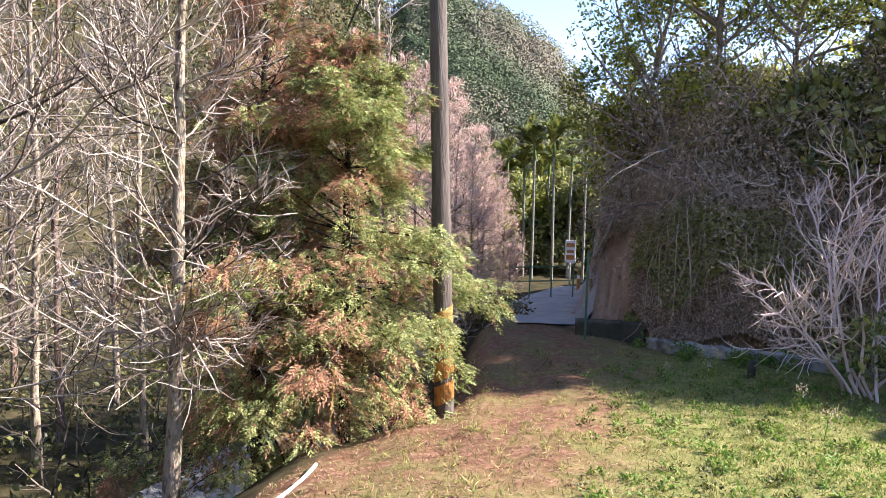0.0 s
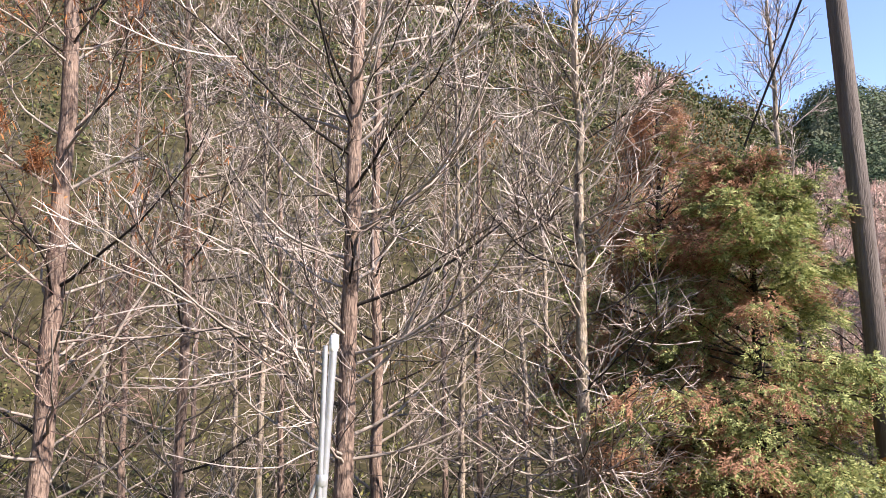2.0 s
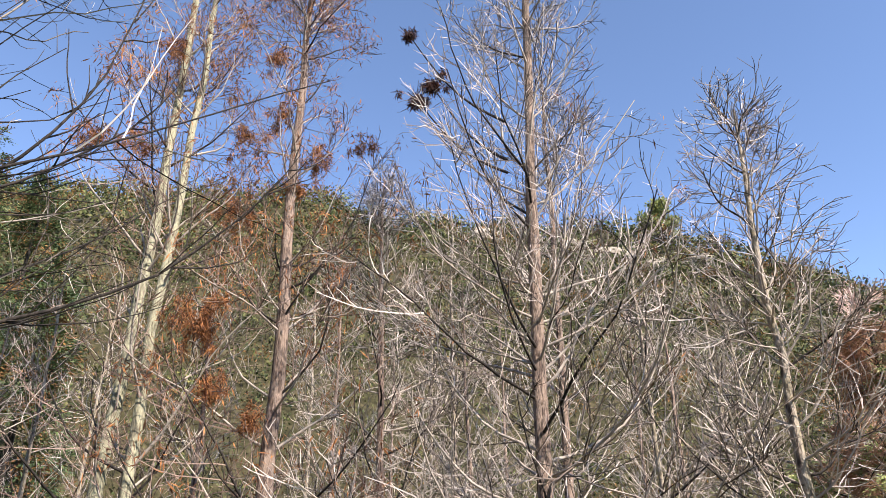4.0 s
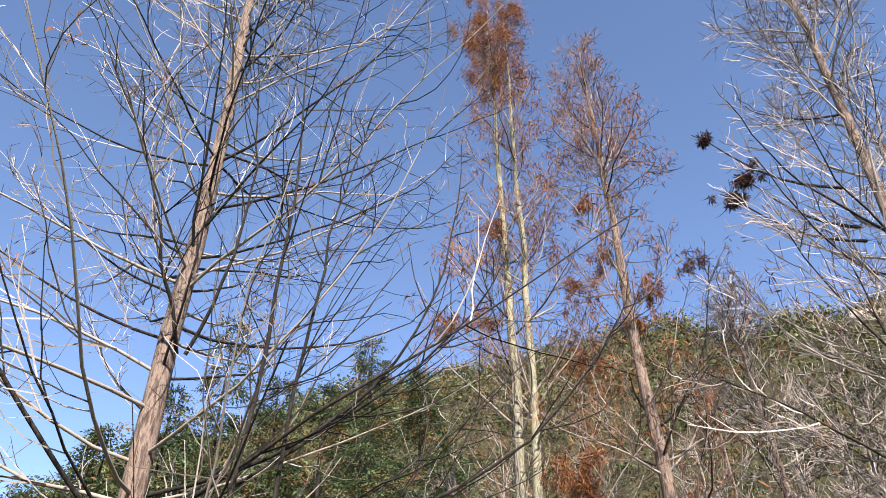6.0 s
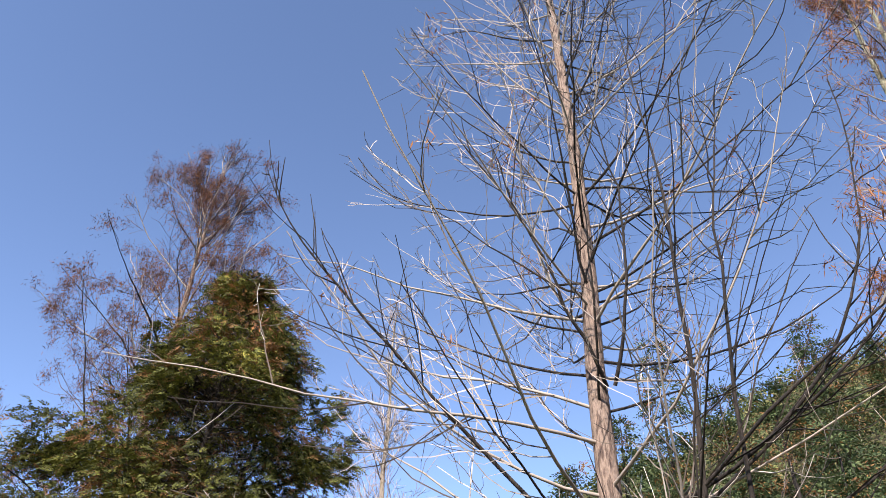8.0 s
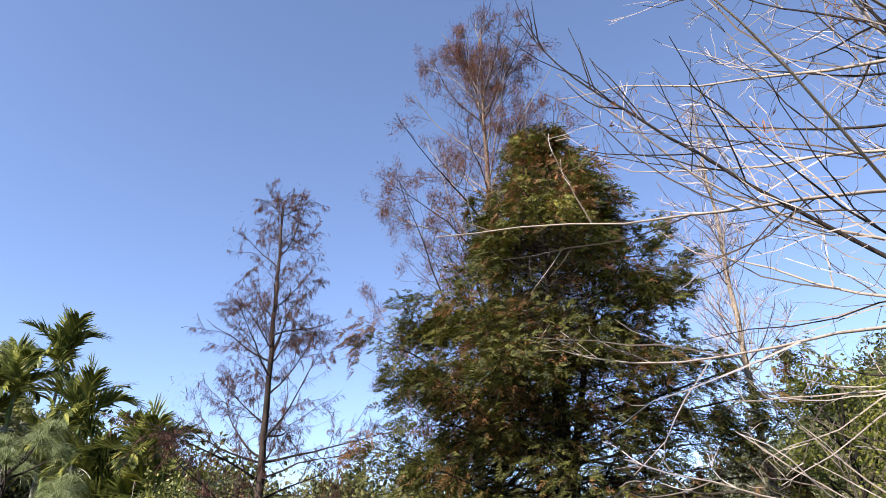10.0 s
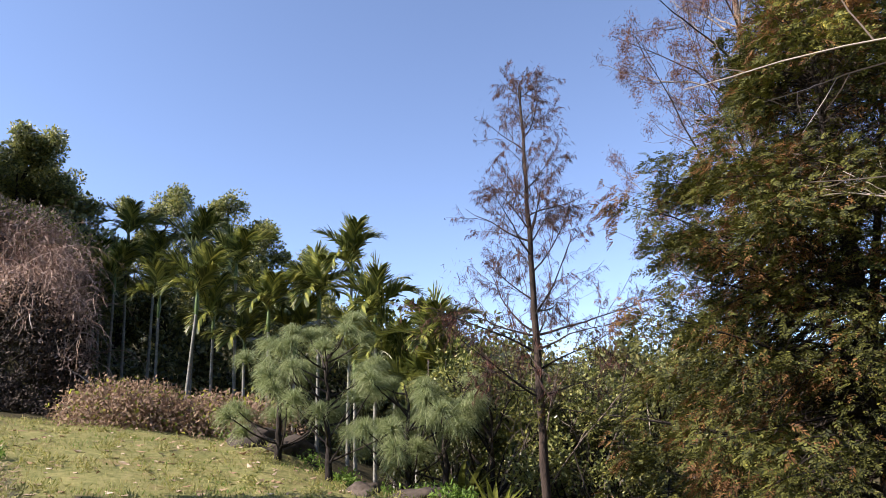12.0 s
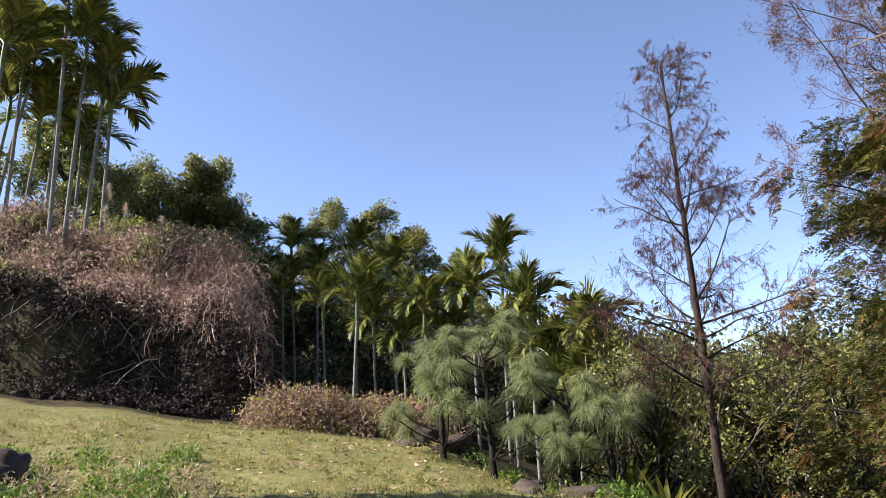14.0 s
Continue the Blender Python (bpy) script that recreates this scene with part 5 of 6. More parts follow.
g = np.random.default_rng(51)
for az0, az1, low, strands, leaves, sizes in ((-50, -12.6, 0.04, 560, 150000, (0.035, 0.075)), (-170.4, -148, 0.3, 1000, 36000, (0.07, 0.14))):
    far = low > 0.2
    m, m2 = (VINE_PINK, VINE_TAN) if far else (VINE, VINE)
    l = vines(g, strands, az0, az1, low)
    tw, _, _ = fork(g, l, 4, 0.1, 0.95, 0.2, 0.35, (30, 85), 4, (0, 0, -0.7), 0.25)
    stuff("dry_vines", joined(tubes(l + g.normal(size=l.shape) * 0.1, taper(strands, 6, 0.011, 0.005), 3), tubes(tw, taper(len(tw), 4, 0.005, 0.003), 3)), m, "tangle of dry leafless vines hanging down the bank", "vines")
    c = bank_surface(g, leaves, az0, az1, low - 0.06, 1.5, 0.0, 0.25)
    hollow = wobble(c[:, 0] * 1.1 + c[:, 2], c[:, 2] * 1.3 - c[:, 1], 1.15) + g.normal(size=len(c)) * 0.3 > -0.35
    c = c[hollow]
    way = unit(g.normal(size=c.shape) + [0, 0, -0.7])
    stuff("dry_vine_leaves", blades(c, way, rnd_unit(g, len(c)), g.uniform(*sizes, len(c)), g.uniform(0.4, 0.6, len(c)) * sizes[1] * 0.7, 0.2), m2, "dry brown leaves matted over the bank", "vines")
    c = bank_surface(g, leaves, az0, az1, max(low, 0.08), 1.8, 0.05, 0.35)
    way = unit(g.normal(size=c.shape) + [0, 0, -0.3])
    patch = wobble(c[:, 0] * 1.3, c[:, 2] * 1.6 + c[:, 1], 1.1) + g.normal(size=len(c)) * 0.35 > 0.05
    c, way = c[patch], way[patch]
    stuff("bank_leaves", blades(c, way, rnd_unit(g, len(c)), g.uniform(*sizes, len(c)) * 1.1, g.uniform(0.7, 1.0, len(c)) * sizes[1] * 0.6, 0.2), LEAF_BANK, "green creeper leaves on the bank", "creeper")
    n = 380
    az = g.uniform(az0, az1, n)
    u = g.uniform(low, 1.15, n)
    c = bank_point(g, az, u, 0.05 + (0.7 * np.exp(-((u - 0.45) / 0.14) ** 2) if far else 0.35 * np.exp(-((u - 0.8) / 0.2) ** 2)))
    keep = u > (0.32 if far else 0)
    c, u, n = c[keep], u[keep], int(keep.sum())
    stuff("vine_mounds", tufts(g, c[:, 0], c[:, 1], c[:, 2], g.uniform(0.3, 1.0, n) * (0.6 + 0.5 * u), 120, sizes[1] * 0.85, 0.9, 0.4, (0.86, 1.05), 0.15), m, "bulging mats of dry creeper on the bank", "vines")
    ns = n * (2 if far else 1)
    stick = grow(g, np.repeat(c, ns // n, 0), g.normal(size=(ns, 3)) * [1, 1, 0.5] + [0, 0, 0.2], g.uniform(0.6, 1.8, ns), 7, (0, 0, -1.2), 0.3)
    stuff("vine_arches", tubes(stick, taper(ns, 7, 0.006, 0.003), 3), m, "arching dry vine stems on the bank", "vines")
    n = 300 if far else 320
    az = g.uniform(az0, az1, n)
    c = bank_point(g, az, g.uniform(0.9, 2.4, n), 0)
    stuff("bank_top_scrub", tufts(g, c[:, 0], c[:, 1], c[:, 2], g.uniform(0.25, 0.8, n), 90, 0.13, 1.0, 0.5), LEAF_SUN, "scrub along the top of the bank", "scrub")

# crooked pale stems that arch out of the near bank
n = 110
az = g.uniform(-34, -13, n)
c = bank_point(g, az, g.uniform(0.3, 1.3, n), 0.15)
toward = -unit(c * [1, 1, 0])
l = grow(g, c, toward * g.uniform(0.1, 0.6, (n, 1)) + g.normal(size=c.shape) * 0.5 + [0, 0, 0.7], g.uniform(0.8, 2.4, n), 10, (0, 0, -0.9), 0.2)
l2, _, _ = fork(g, l, 6, 0.2, 1, 0.4, 0.2, (25, 70), 6, (0, 0, -0.5), 0.2)
stuff("bank_stems", joined(tubes(l, taper(n, 10, 0.018, 0.006), 5), tubes(l2, taper(len(l2), 6, 0.007, 0.003), 3)), BRANCH, "crooked pale stems arching out of the bank", "stems")
# dry grass on top of the farther bank
n = 20000
c = bank_point(g, g.uniform(-169.8, -148, n), g.uniform(0.55, 1.5, n), 0.35)
thin = wobble(c[:, 0], c[:, 1], 1.4) + g.normal(size=n) * 0.3 > 0.1
c, n = c[thin], int(thin.sum())
stuff("bank_dry_grass", blades(c, unit(g.normal(size=c.shape) * 0.7 + [0, 0, 0.8]), rnd_unit(g, n), g.uniform(0.25, 0.8, n), np.full(n, 0.024), 0.2), VINE_TAN, "tall dry yellow grass on the bank", "grass")
# green and dark bushes among the dry growth
for m, n, leaf, label in ((LEAF_BANK, 60, 0.11, "green bushes growing out of the dry bank"), (LEAF_DARK, 46, 0.1, "dark green bushes growing out of the dry bank"), (LEAF_SUN, 26, 0.1, "yellow-green bushes on top of the bank")):
    c = bank_point(g, g.uniform(-168.5, -148, n), g.uniform(1.0 if m is LEAF_SUN else 0.25, 1.5, n), 0.25)
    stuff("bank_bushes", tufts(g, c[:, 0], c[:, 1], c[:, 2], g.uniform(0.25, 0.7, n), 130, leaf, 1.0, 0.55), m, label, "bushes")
# a cascade of dry creepers over the bank's end
n = 70
c = bank_point(g, g.uniform(-170.3, -165, n), g.uniform(0.12, 1.0, n), g.uniform(0.1, 0.45, n))
stuff("creeper_cascade", tufts(g, c[:, 0], c[:, 1], c[:, 2], g.uniform(0.3, 0.8, n), 150, 0.11, 1.2, 0.3, (0.86, 1.05), 0.2), VINE_PINK, "cascade of dry pinkish creepers over the end of the bank", "creepers")
n = 420
c = bank_point(g, g.uniform(-170.6, -165, n), g.uniform(0.35, 1.0, n), g.uniform(0.3, 0.7, n)) + [0, 0, 0.25]
l = grow(g, c, -unit(c * [1, 1, 0]) * 0.5 + g.normal(size=c.shape) * 0.4 + [0, 0, 0.4], g.uniform(0.8, 2.6, n), 9, (0, 0, -2.6), 0.16)
l2, _, _ = fork(g, l, 5, 0.2, 1, 0.25, 0.2, (20, 60), 5, (0, 0, -1.2), 0.2)
stuff("cascade_strands", joined(tubes(l, taper(n, 9, 0.011, 0.005), 3), tubes(l2, taper(len(l2), 5, 0.006, 0.003), 3)), VINE_PINK, "dry pinkish creeper strands hanging over the end of the bank", "creepers")
# litter, roots and broken earth under the overhang of the farther bank
# the overhang's shade is put into the litter's dark colour
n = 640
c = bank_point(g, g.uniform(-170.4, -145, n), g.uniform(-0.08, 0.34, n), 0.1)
stuff("bank_litter", tufts(g, c[:, 0], c[:, 1], c[:, 2], g.uniform(0.2, 0.6, n), 110, 0.09, 0.8, 0.5, (0.85, 1.05), 0.2), SHADED_DEAD_LEAF, "litter and dead leaves, darkened for the shade under the overhanging bank", "leaf litter")
c = bank_point(g, g.uniform(-170.4, -148, 240), g.uniform(0.1, 0.2, 240), 0.2)
l = grow(g, c, g.normal(size=c.shape) * 0.5 - [0, 0, 0.4], g.uniform(0.5, 1.7, 240), 7, (0, 0, -0.8), 0.25)
stuff("bank_roots", tubes(l, taper(240, 7, 0.022, 0.006), 4), TWIG, "pale exposed roots hanging from the bank", "roots")

n = 9000
c = bank_point(g, g.uniform(-50, -12, n), g.uniform(-0.12, 0.3, n), g.uniform(0, 0.2, n))
stuff("bank_foot_litter", blades(c, g.normal(size=c.shape), rnd_unit(g, n), g.uniform(0.05, 0.12, n), g.uniform(0.02, 0.05, n), 0.2), DRY_LEAF, "fallen brown leaves at the foot of the bank", "leaf litter")
n = 26
az = g.uniform(-31, -15, n)
c = bank_point(g, az, g.uniform(-0.3, -0.05, n), g.uniform(0.3, 0.7, n))
stuff("kerb_weeds", tufts(g, c[:, 0], c[:, 1], c[:, 2], g.uniform(0.06, 0.2, n), 70, 0.06, 1.0, 0.45), CLOVER, "green weeds growing against the kerb", "weeds")

# broad glossy leaves hang over the upper bank
n = 40
az = g.uniform(-33, -25.5, n)
c = bank_point(g, az, g.uniform(0.55, 1.2, n), 0.5)
stuff("glossy_creeper", tufts(g, c[:, 0], c[:, 1], c[:, 2], g.uniform(0.25, 0.5, n), 60, 0.17, 1.0, 0.7), LEAF, "broad glossy green leaves hanging over the bank", "creeper")

# the dry mound of creepers at the end of the bank
n = 60
az, r = g.uniform(176.2, 188.8, n), g.uniform(17.6, 19.6, n)
x, y = -np.sin(np.radians(az)) * r, np.cos(np.radians(az)) * r
z = ground(x, y)
stuff("creeper_mound", tufts(g, x, y, z, g.uniform(0.5, 1.05, n), 620, 0.085, 1.0, 0.5, (0.7, 1.1), 0.2), VINE_MOUND, "mound of dry pinkish creepers", "creepers")
stuff("creeper_mound_leaves", tufts(g, x[:34], y[:34], z[:34], g.uniform(0.7, 1.05, 34), 80, 0.11, 1.0, 0.6), LEAF_SUN, "green leaves sprouting through dry creepers", "creepers")


# ---------------------------------------------------------------- turf
def turf(n, az0, az1, r0, material, length, width, name, label, keep_soil=0.35, lean=0.6, power=0.75, patch=0.0):
    g = np.random.default_rng(len(name) + n)
    x, y = scatter_polar(g, n, az0, az1, r0, 19, power)
    a, r = polar(x, y)
    ok = (r < field_edge(a)) & (g.uniform(size=n) > soil_cover(a, r) * keep_soil * 2.2)
    if patch:
        ok &= wobble(x, y, 1.9) + 0.5 * wobble(y, x, 4.3) + g.normal(size=n) * 0.3 > patch
    x, y = x[ok], y[ok]
    m = len(x)
    base = np.stack([x, y, ground(x, y) - 0.01], 1)
    way = unit(g.normal(size=(m, 3)) * lean + [0, 0, 1])
    stuff(name, blades(base, way, rnd_unit(g, m), length * g.uniform(0.5, 1.5, m), width * g.uniform(0.7, 1.3, m), 0.2), material, label, "grass")


turf(120000, -52, 26, 0.4, GRASS, 0.05, 0.008, "short_grass", "short sunlit grass", 0.42, power=1.5)
turf(90000, 148, 218, 0.4, FIELD_GRASS, 0.07, 0.011, "field_grass", "short dry-green grass on the upper field", 0.3, patch=-0.15)
turf(90000, -54, -15, 0.4, CLOVER, 0.035, 0.016, "weed_carpet", "bright green low weeds", 0.45, 1.0, 1.3, -0.25)
turf(22000, 152, 215, 5, CLOVER, 0.06, 0.022, "weed_patches", "green weeds on the field", 0.3, 1.0, 0.8, 0.55)

turf(70000, -180, 180, 0.3, GRASS, 0.05, 0.009, "terrace_grass", "short grass all over the terrace", 0.4, power=1.3)

# leaf litter
g = np.random.default_rng(71)
for nm, n, az0, az1, r0, r1, s in (("fallen_leaves", 900, 152, 210, 6, 17, 0.14), ("needle_litter", 9000, -20, 20, 3, 13, 0.045)):
    x, y = scatter_polar(g, n, az0, az1, r0, r1)
    a, r = polar(x, y)
    ok = r < field_edge(a)
    c = np.stack([x, y, ground(x, y) + 0.02], 1)[ok]
    w = g.normal(size=c.shape) * [1, 1, 0.15]
    stuff(nm, blades(c, w, np.cross(w, g.normal(size=c.shape) * 0.2 + [0, 0, 1]), s * g.uniform(0.5, 1.4, len(c)), s * (0.6 if nm == "fallen_leaves" else 0.25) * g.uniform(0.6, 1.2, len(c)), 0.3), DRY_LEAF if nm == "fallen_leaves" else NEEDLE_LITTER, "dry fallen leaves on the grass", "leaf litter")


# ---------------------------------------------------------------- the pole and the small built things
def pole():
    base = at(-0.85, 7.8)
    root = thing("utility_pole", base, "weathered wooden utility pole with faded orange stripes at its foot", "pole")
    n = 30
    s = np.linspace(0, 1, n)
    line = np.stack([-0.40 * s, 0.05 * s, -0.4 + 8.9 * s], 1)[None]
    shaft = part("shaft", tubes(line, (0.108 - 0.028 * s)[None], 20), WOOD_POLE, root, smooth_faces=True)
    # orange and bare bands that wind round the foot
    for k in range(4):
        m = 26
        t = np.linspace(0, 1, m)
        lo = -0.05 + k * 0.27
        ring = []
        for j, th in enumerate(np.linspace(0, 2 * np.pi, 25)):
            zz = lo + 0.3 * th / (2 * np.pi)
            ring.append([(0.111 * math.cos(th) - 0.018 - 0.045 * zz, 0.111 * math.sin(th), zz), (0.111 * math.cos(th) - 0.030 - 0.045 * zz, 0.111 * math.sin(th), zz + 0.215)])
        v = np.array(ring).reshape(-1, 3)
        i = np.arange(24)
        q = np.stack([2 * i, 2 * i + 2, 2 * i + 3, 2 * i + 1], -1)
        part("stripe", (v, q), ORANGE, shaft, "faded orange painted stripe")
    return root


pole()


def cable():
    a, b = Vector(at(1.0, 7.8)), Vector(at(18, 12))
    a.z, b.z = up_to(7.8, 26.8), 0.2
    end = a + (b - a) * 1.45
    end.z = float(ground(end.x, end.y)[0])
    root = thing("guy_cable", a, "black stay cable running down from the pole", "cable")
    t = np.linspace(0, 1, 24)[:, None]
    pts = (np.array(end) - np.array(a)) * t
    pts[:, 2] -= 0.35 * (t[:, 0] * (1 - t[:, 0])) * 4 * 0.5
    part("strand", tubes(pts[None], np.full((1, 24), 0.014), 6), BLACK, root)


cable()


def pipe_post():
    top, foot = at(39.5, 4.0), at(41.4, 4.0)
    foot.z -= 0.2
    top.z = up_to(4.0, -1.0)
    root = thing("pipe_post", foot, "two galvanised steel pipes standing tied together", "post")
    d = np.array(top - foot)
    across = np.array([math.cos(radians(41)), math.sin(radians(41)), 0])
    for nm, p0, p1, r in (("main_pipe", np.zeros(3), d, 0.021), ("second_pipe", across * -0.02 + [0.05, 0, 0], d * 0.97 - across * 0.045, 0.015), ("stay_pipe", across * -0.42, d * 0.62 - across * 0.03, 0.012)):
        line = np.stack([p0 + (p1 - p0) * t for t in np.linspace(0, 1, 6)])[None]
        part(nm, tubes(line, np.full((1, 6), r), 14), STEEL, root, smooth_faces=True)
    line = np.stack([d * t for t in (0.955, 0.96, 0.985, 1.0, 1.003)])[None]
    part("cap", tubes(line, np.array([[0.022, 0.026, 0.026, 0.02, 0.001]]), 14), WHITEP, root, "pale plastic cap", smooth_faces=True)
    line = np.stack([d * t - across * 0.012 for t in (0.60, 0.605, 0.625, 0.63)])[None]
    part("clamp", tubes(line, np.array([[0.03, 0.034, 0.034, 0.03]]), 12), STEEL, root, smooth_faces=True)


pipe_post()


def strip(name, centre, width, lift, material, label, category="road", thick=0.12):
    """A paved strip along (az, r) points that lies on the ground."""
    pts = np.array([[-math.sin(radians(a)) * r, math.cos(radians(a)) * r] for a, r in centre])
    t = np.linspace(0, len(pts) - 1, 14 * len(pts))
    c = np.stack([np.interp(t, np.arange(len(pts)), pts[:, 0]), np.interp(t, np.arange(len(pts)), pts[:, 1])], 1)
    for _ in range(12):
        c[1:-1] = (c[:-2] + c[1:-1] * 2 + c[2:]) / 4
    d = np.gradient(c, axis=0)
    d /= np.linalg.norm(d, axis=1, keepdims=True)
    nrm = np.stack([-d[:, 1], d[:, 0]], 1)
    zc = ground(c[:, 0], c[:, 1])
    rows = []
    for w in np.linspace(-0.5, 0.5, 7):
        p = c + nrm * width * w
        rows.append(np.concatenate([p, ground(p[:, 0], p[:, 1])[:, None] + lift], 1))
    lowL, lowR = rows[0].copy(), rows[-1].copy()
    lowL[:, 2] -= thick
    lowR[:, 2] -= thick
    v = np.stack([lowL, *rows, lowR], 1)
    n, m = v.shape[:2]
    i, j = np.meshgrid(np.arange(n - 1), np.arange(m - 1), indexing="ij")
    q = np.stack([i * m + j, (i + 1) * m + j, (i + 1) * m + j + 1, i * m + j + 1], -1).reshape(-1, 4)
    return tagged(new(name, mesh_np(name, v.reshape(-1, 3), q, material, False)), label, category, kind="structure")


strip("road", [(-6, 20.5), (-3, 20), (1, 18.6), (5, 16.6), (10, 14.5), (15, 12.4), (19.5, 10.8), (27, 9.2), (38, 8.4), (52, 8.2)], 2.0, 0.05, ROADM, "narrow pale concrete road winding past the terrace", thick=0.06)
strip("road_branch", [(-10.2, 13.9), (-9.2, 14.5), (-8.0, 15.6), (-7.7, 17.5), (-8.4, 19.5), (-10, 22), (-12, 24.5)], 2.0, 0.03, ROADM, "pale concrete lane running up behind the bank", thick=0.06)


def low_wall(name, az0, az1, inset, h, label, material):
    n = 30
    rows = []
    for a in np.linspace(az0, az1, n):
        r = float(np.interp(a, BANK_AZ, BANK_FOOT)) - inset
        p0, p1 = at(a, r), at(a, r + 0.2)
        wob = 0.015 * math.sin(a * 3.1) + 0.01 * math.sin(a * 7.7)
        b = min(p0.z, p1.z) - 0.15
        rows.append([(p0.x, p0.y, b), (p0.x, p0.y, p0.z + h + wob - 0.02), (p0.x * 1.002, p0.y * 1.002, p0.z + h + wob), (p1.x, p1.y, p0.z + h + wob), (p1.x, p1.y, b)])
    v = np.array(rows).reshape(-1, 3)
    i, j = np.meshgrid(np.arange(n - 1), np.arange(4), indexing="ij")
    q = np.stack([i * 5 + j, (i + 1) * 5 + j, (i + 1) * 5 + j + 1, i * 5 + j + 1], -1).reshape(-1, 4)
    ends = np.array([[0, 1, 2, 3], [(n - 1) * 5 + 3, (n - 1) * 5 + 2, (n - 1) * 5 + 1, (n - 1) * 5]])
    return tagged(new(name, mesh_np(name, v, np.concatenate([q, ends]), material)), label, "low wall", kind="structure")


low_wall("low_wall_1", -29.5, -16.4, 0.75, 0.16, "low grey concrete kerb along the foot of the bank", CONCRETE)
def end_wall():
    rows = []
    for t in np.linspace(0, 1, 16):
        p0, p1 = at(-10.9 - 5.3 * t, 12.9 - 0.7 * t), at(-10.9 - 5.3 * t, 13.15 - 0.7 * t)
        top = -0.5 + 0.14 * t + 0.012 * math.sin(t * 23) + 0.008 * math.sin(t * 51)
        b = min(p0.z, p1.z) - 0.3
        rows.append([(p0.x, p0.y, b), (p0.x, p0.y, top - 0.03), (p0.x * 1.002, p0.y * 1.002, top), (p1.x, p1.y, top), (p1.x, p1.y, b)])
    v = np.array(rows).reshape(-1, 3)
    i, j = np.meshgrid(np.arange(15), np.arange(4), indexing="ij")
    q = np.stack([i * 5 + j, (i + 1) * 5 + j, (i + 1) * 5 + j + 1, i * 5 + j + 1], -1).reshape(-1, 4)
    ends = np.array([[0, 1, 2, 3], [15 * 5 + 3, 15 * 5 + 2, 15 * 5 + 1, 15 * 5]])
    return tagged(new("low_wall_2", mesh_np("low_wall_2", v, np.concatenate([q, ends]), MOSSY)), "low mossy retaining wall at the end of the bank", "low wall", kind="structure")


end_wall()


def box_mesh(name, sx, sy, sz, material, bevel=0.006):
    bm = bmesh.new()
    bmesh.ops.create_cube(bm, size=1)
    bmesh.ops.scale(bm, vec=(sx, sy, sz), verts=bm.verts)
    bmesh.ops.bevel(bm, geom=bm.edges[:], offset=bevel, segments=1, affect="EDGES")
    return bm_mesh(name, bm, material, False)


def fence():
    pts = [at(a, r) for a, r in ((-5.6, 21.6), (-7.2, 21.2), (-8.9, 21), (-10.6, 20.8), (-12, 20.6))]
    root = thing("rail_fence", pts[0], "thin green metal rail fence beside the lane", "fence")
    o = np.array(pts[0])
    for p in pts:
        line = np.stack([np.array(p) - o + [0, 0, z] for z in (-0.2, 0.3, 0.7, 1.0)])[None]
        part("post", tubes(line, np.full((1, 4), 0.022), 8), GREENP, root, smooth_faces=True)
    for z in (0.5, 0.92):
        line = np.stack([np.array(p) - o + [0, 0, z] for p in pts])[None]
        part("rail", tubes(line, np.full((1, 5), 0.016), 8), GREENP, root, smooth_faces=True)


fence()


def sign():
    p = at(-10.3, 25)
    root = thing("sign_board", p, "small notice board with orange bars on a post beside the lane", "sign", turn=-12)
    line = np.array([[[0, 0, -0.2], [0, 0, 0.5], [0, 0, 1.0], [0, 0, 1.55]]])
    part("post", tubes(line, np.full((1, 4), 0.03), 8), STEEL, root, smooth_faces=True)
    b = part("board", box_mesh("board", 0.36, 0.03, 0.78, WHITEP), WHITEP, root)
    b.location = (0, -0.05, 1.2)
    for k, (z, w, h) in enumerate(((1.42, 0.28, 0.14), (1.2, 0.24, 0.1), (1.0, 0.28, 0.16))):
        c = part("bar", box_mesh("bar", w, 0.006, h, ORANGE, 0.001), ORANGE, b, "orange printed bar")
        c.location = (0, -0.019, z - 1.2)
    d = thing("bollard", at(-11.0, 23.5), "orange traffic bollard at the lane's edge", "bollard")
    line = np.array([[[0, 0, -0.05], [0, 0, 0.03], [0, 0, 0.05], [0, 0, 0.6], [0, 0, 0.72], [0, 0, 0.74]]])
    part("body", tubes(line, np.array([[0.13, 0.13, 0.06, 0.05, 0.05, 0.005]]), 12), ORANGE, d, smooth_faces=True)
    part("band", tubes(np.array([[[0, 0, 0.4], [0, 0, 0.5]]]), np.array([[0.056, 0.055]]), 12), WHITEP, d, "white reflective band")


sign()


def rod(name, a, b, r, material, label, category):
    root = thing(name, a, label, category)
    d = np.array(b - a)
    bend = np.cross(d, [0, 0, 1.0]) * 0.03
    line = np.stack([d * t + bend * math.sin(math.pi * t) for t in np.linspace(0, 1, 8)])[None]
    part("rod", tubes(line, np.full((1, 8), r), 10), material, root, smooth_faces=True)


rod("plastic_pipe", at(13.2, 5.0, 0.02), at(9.6, 5.8, 0.03), 0.016, WHITEP, "pale plastic pipe lying on the ground", "pipe")
rod("yellow_cane", at(8.8, 7.2, -0.1), at(8.2, 7.2, 0.85), 0.012, mat("yellow_cane", [(0.45, 0.33, 0.06), (0.6, 0.46, 0.1)], 0.6, 6, 0), "yellow cane stuck upright in the slope", "cane")


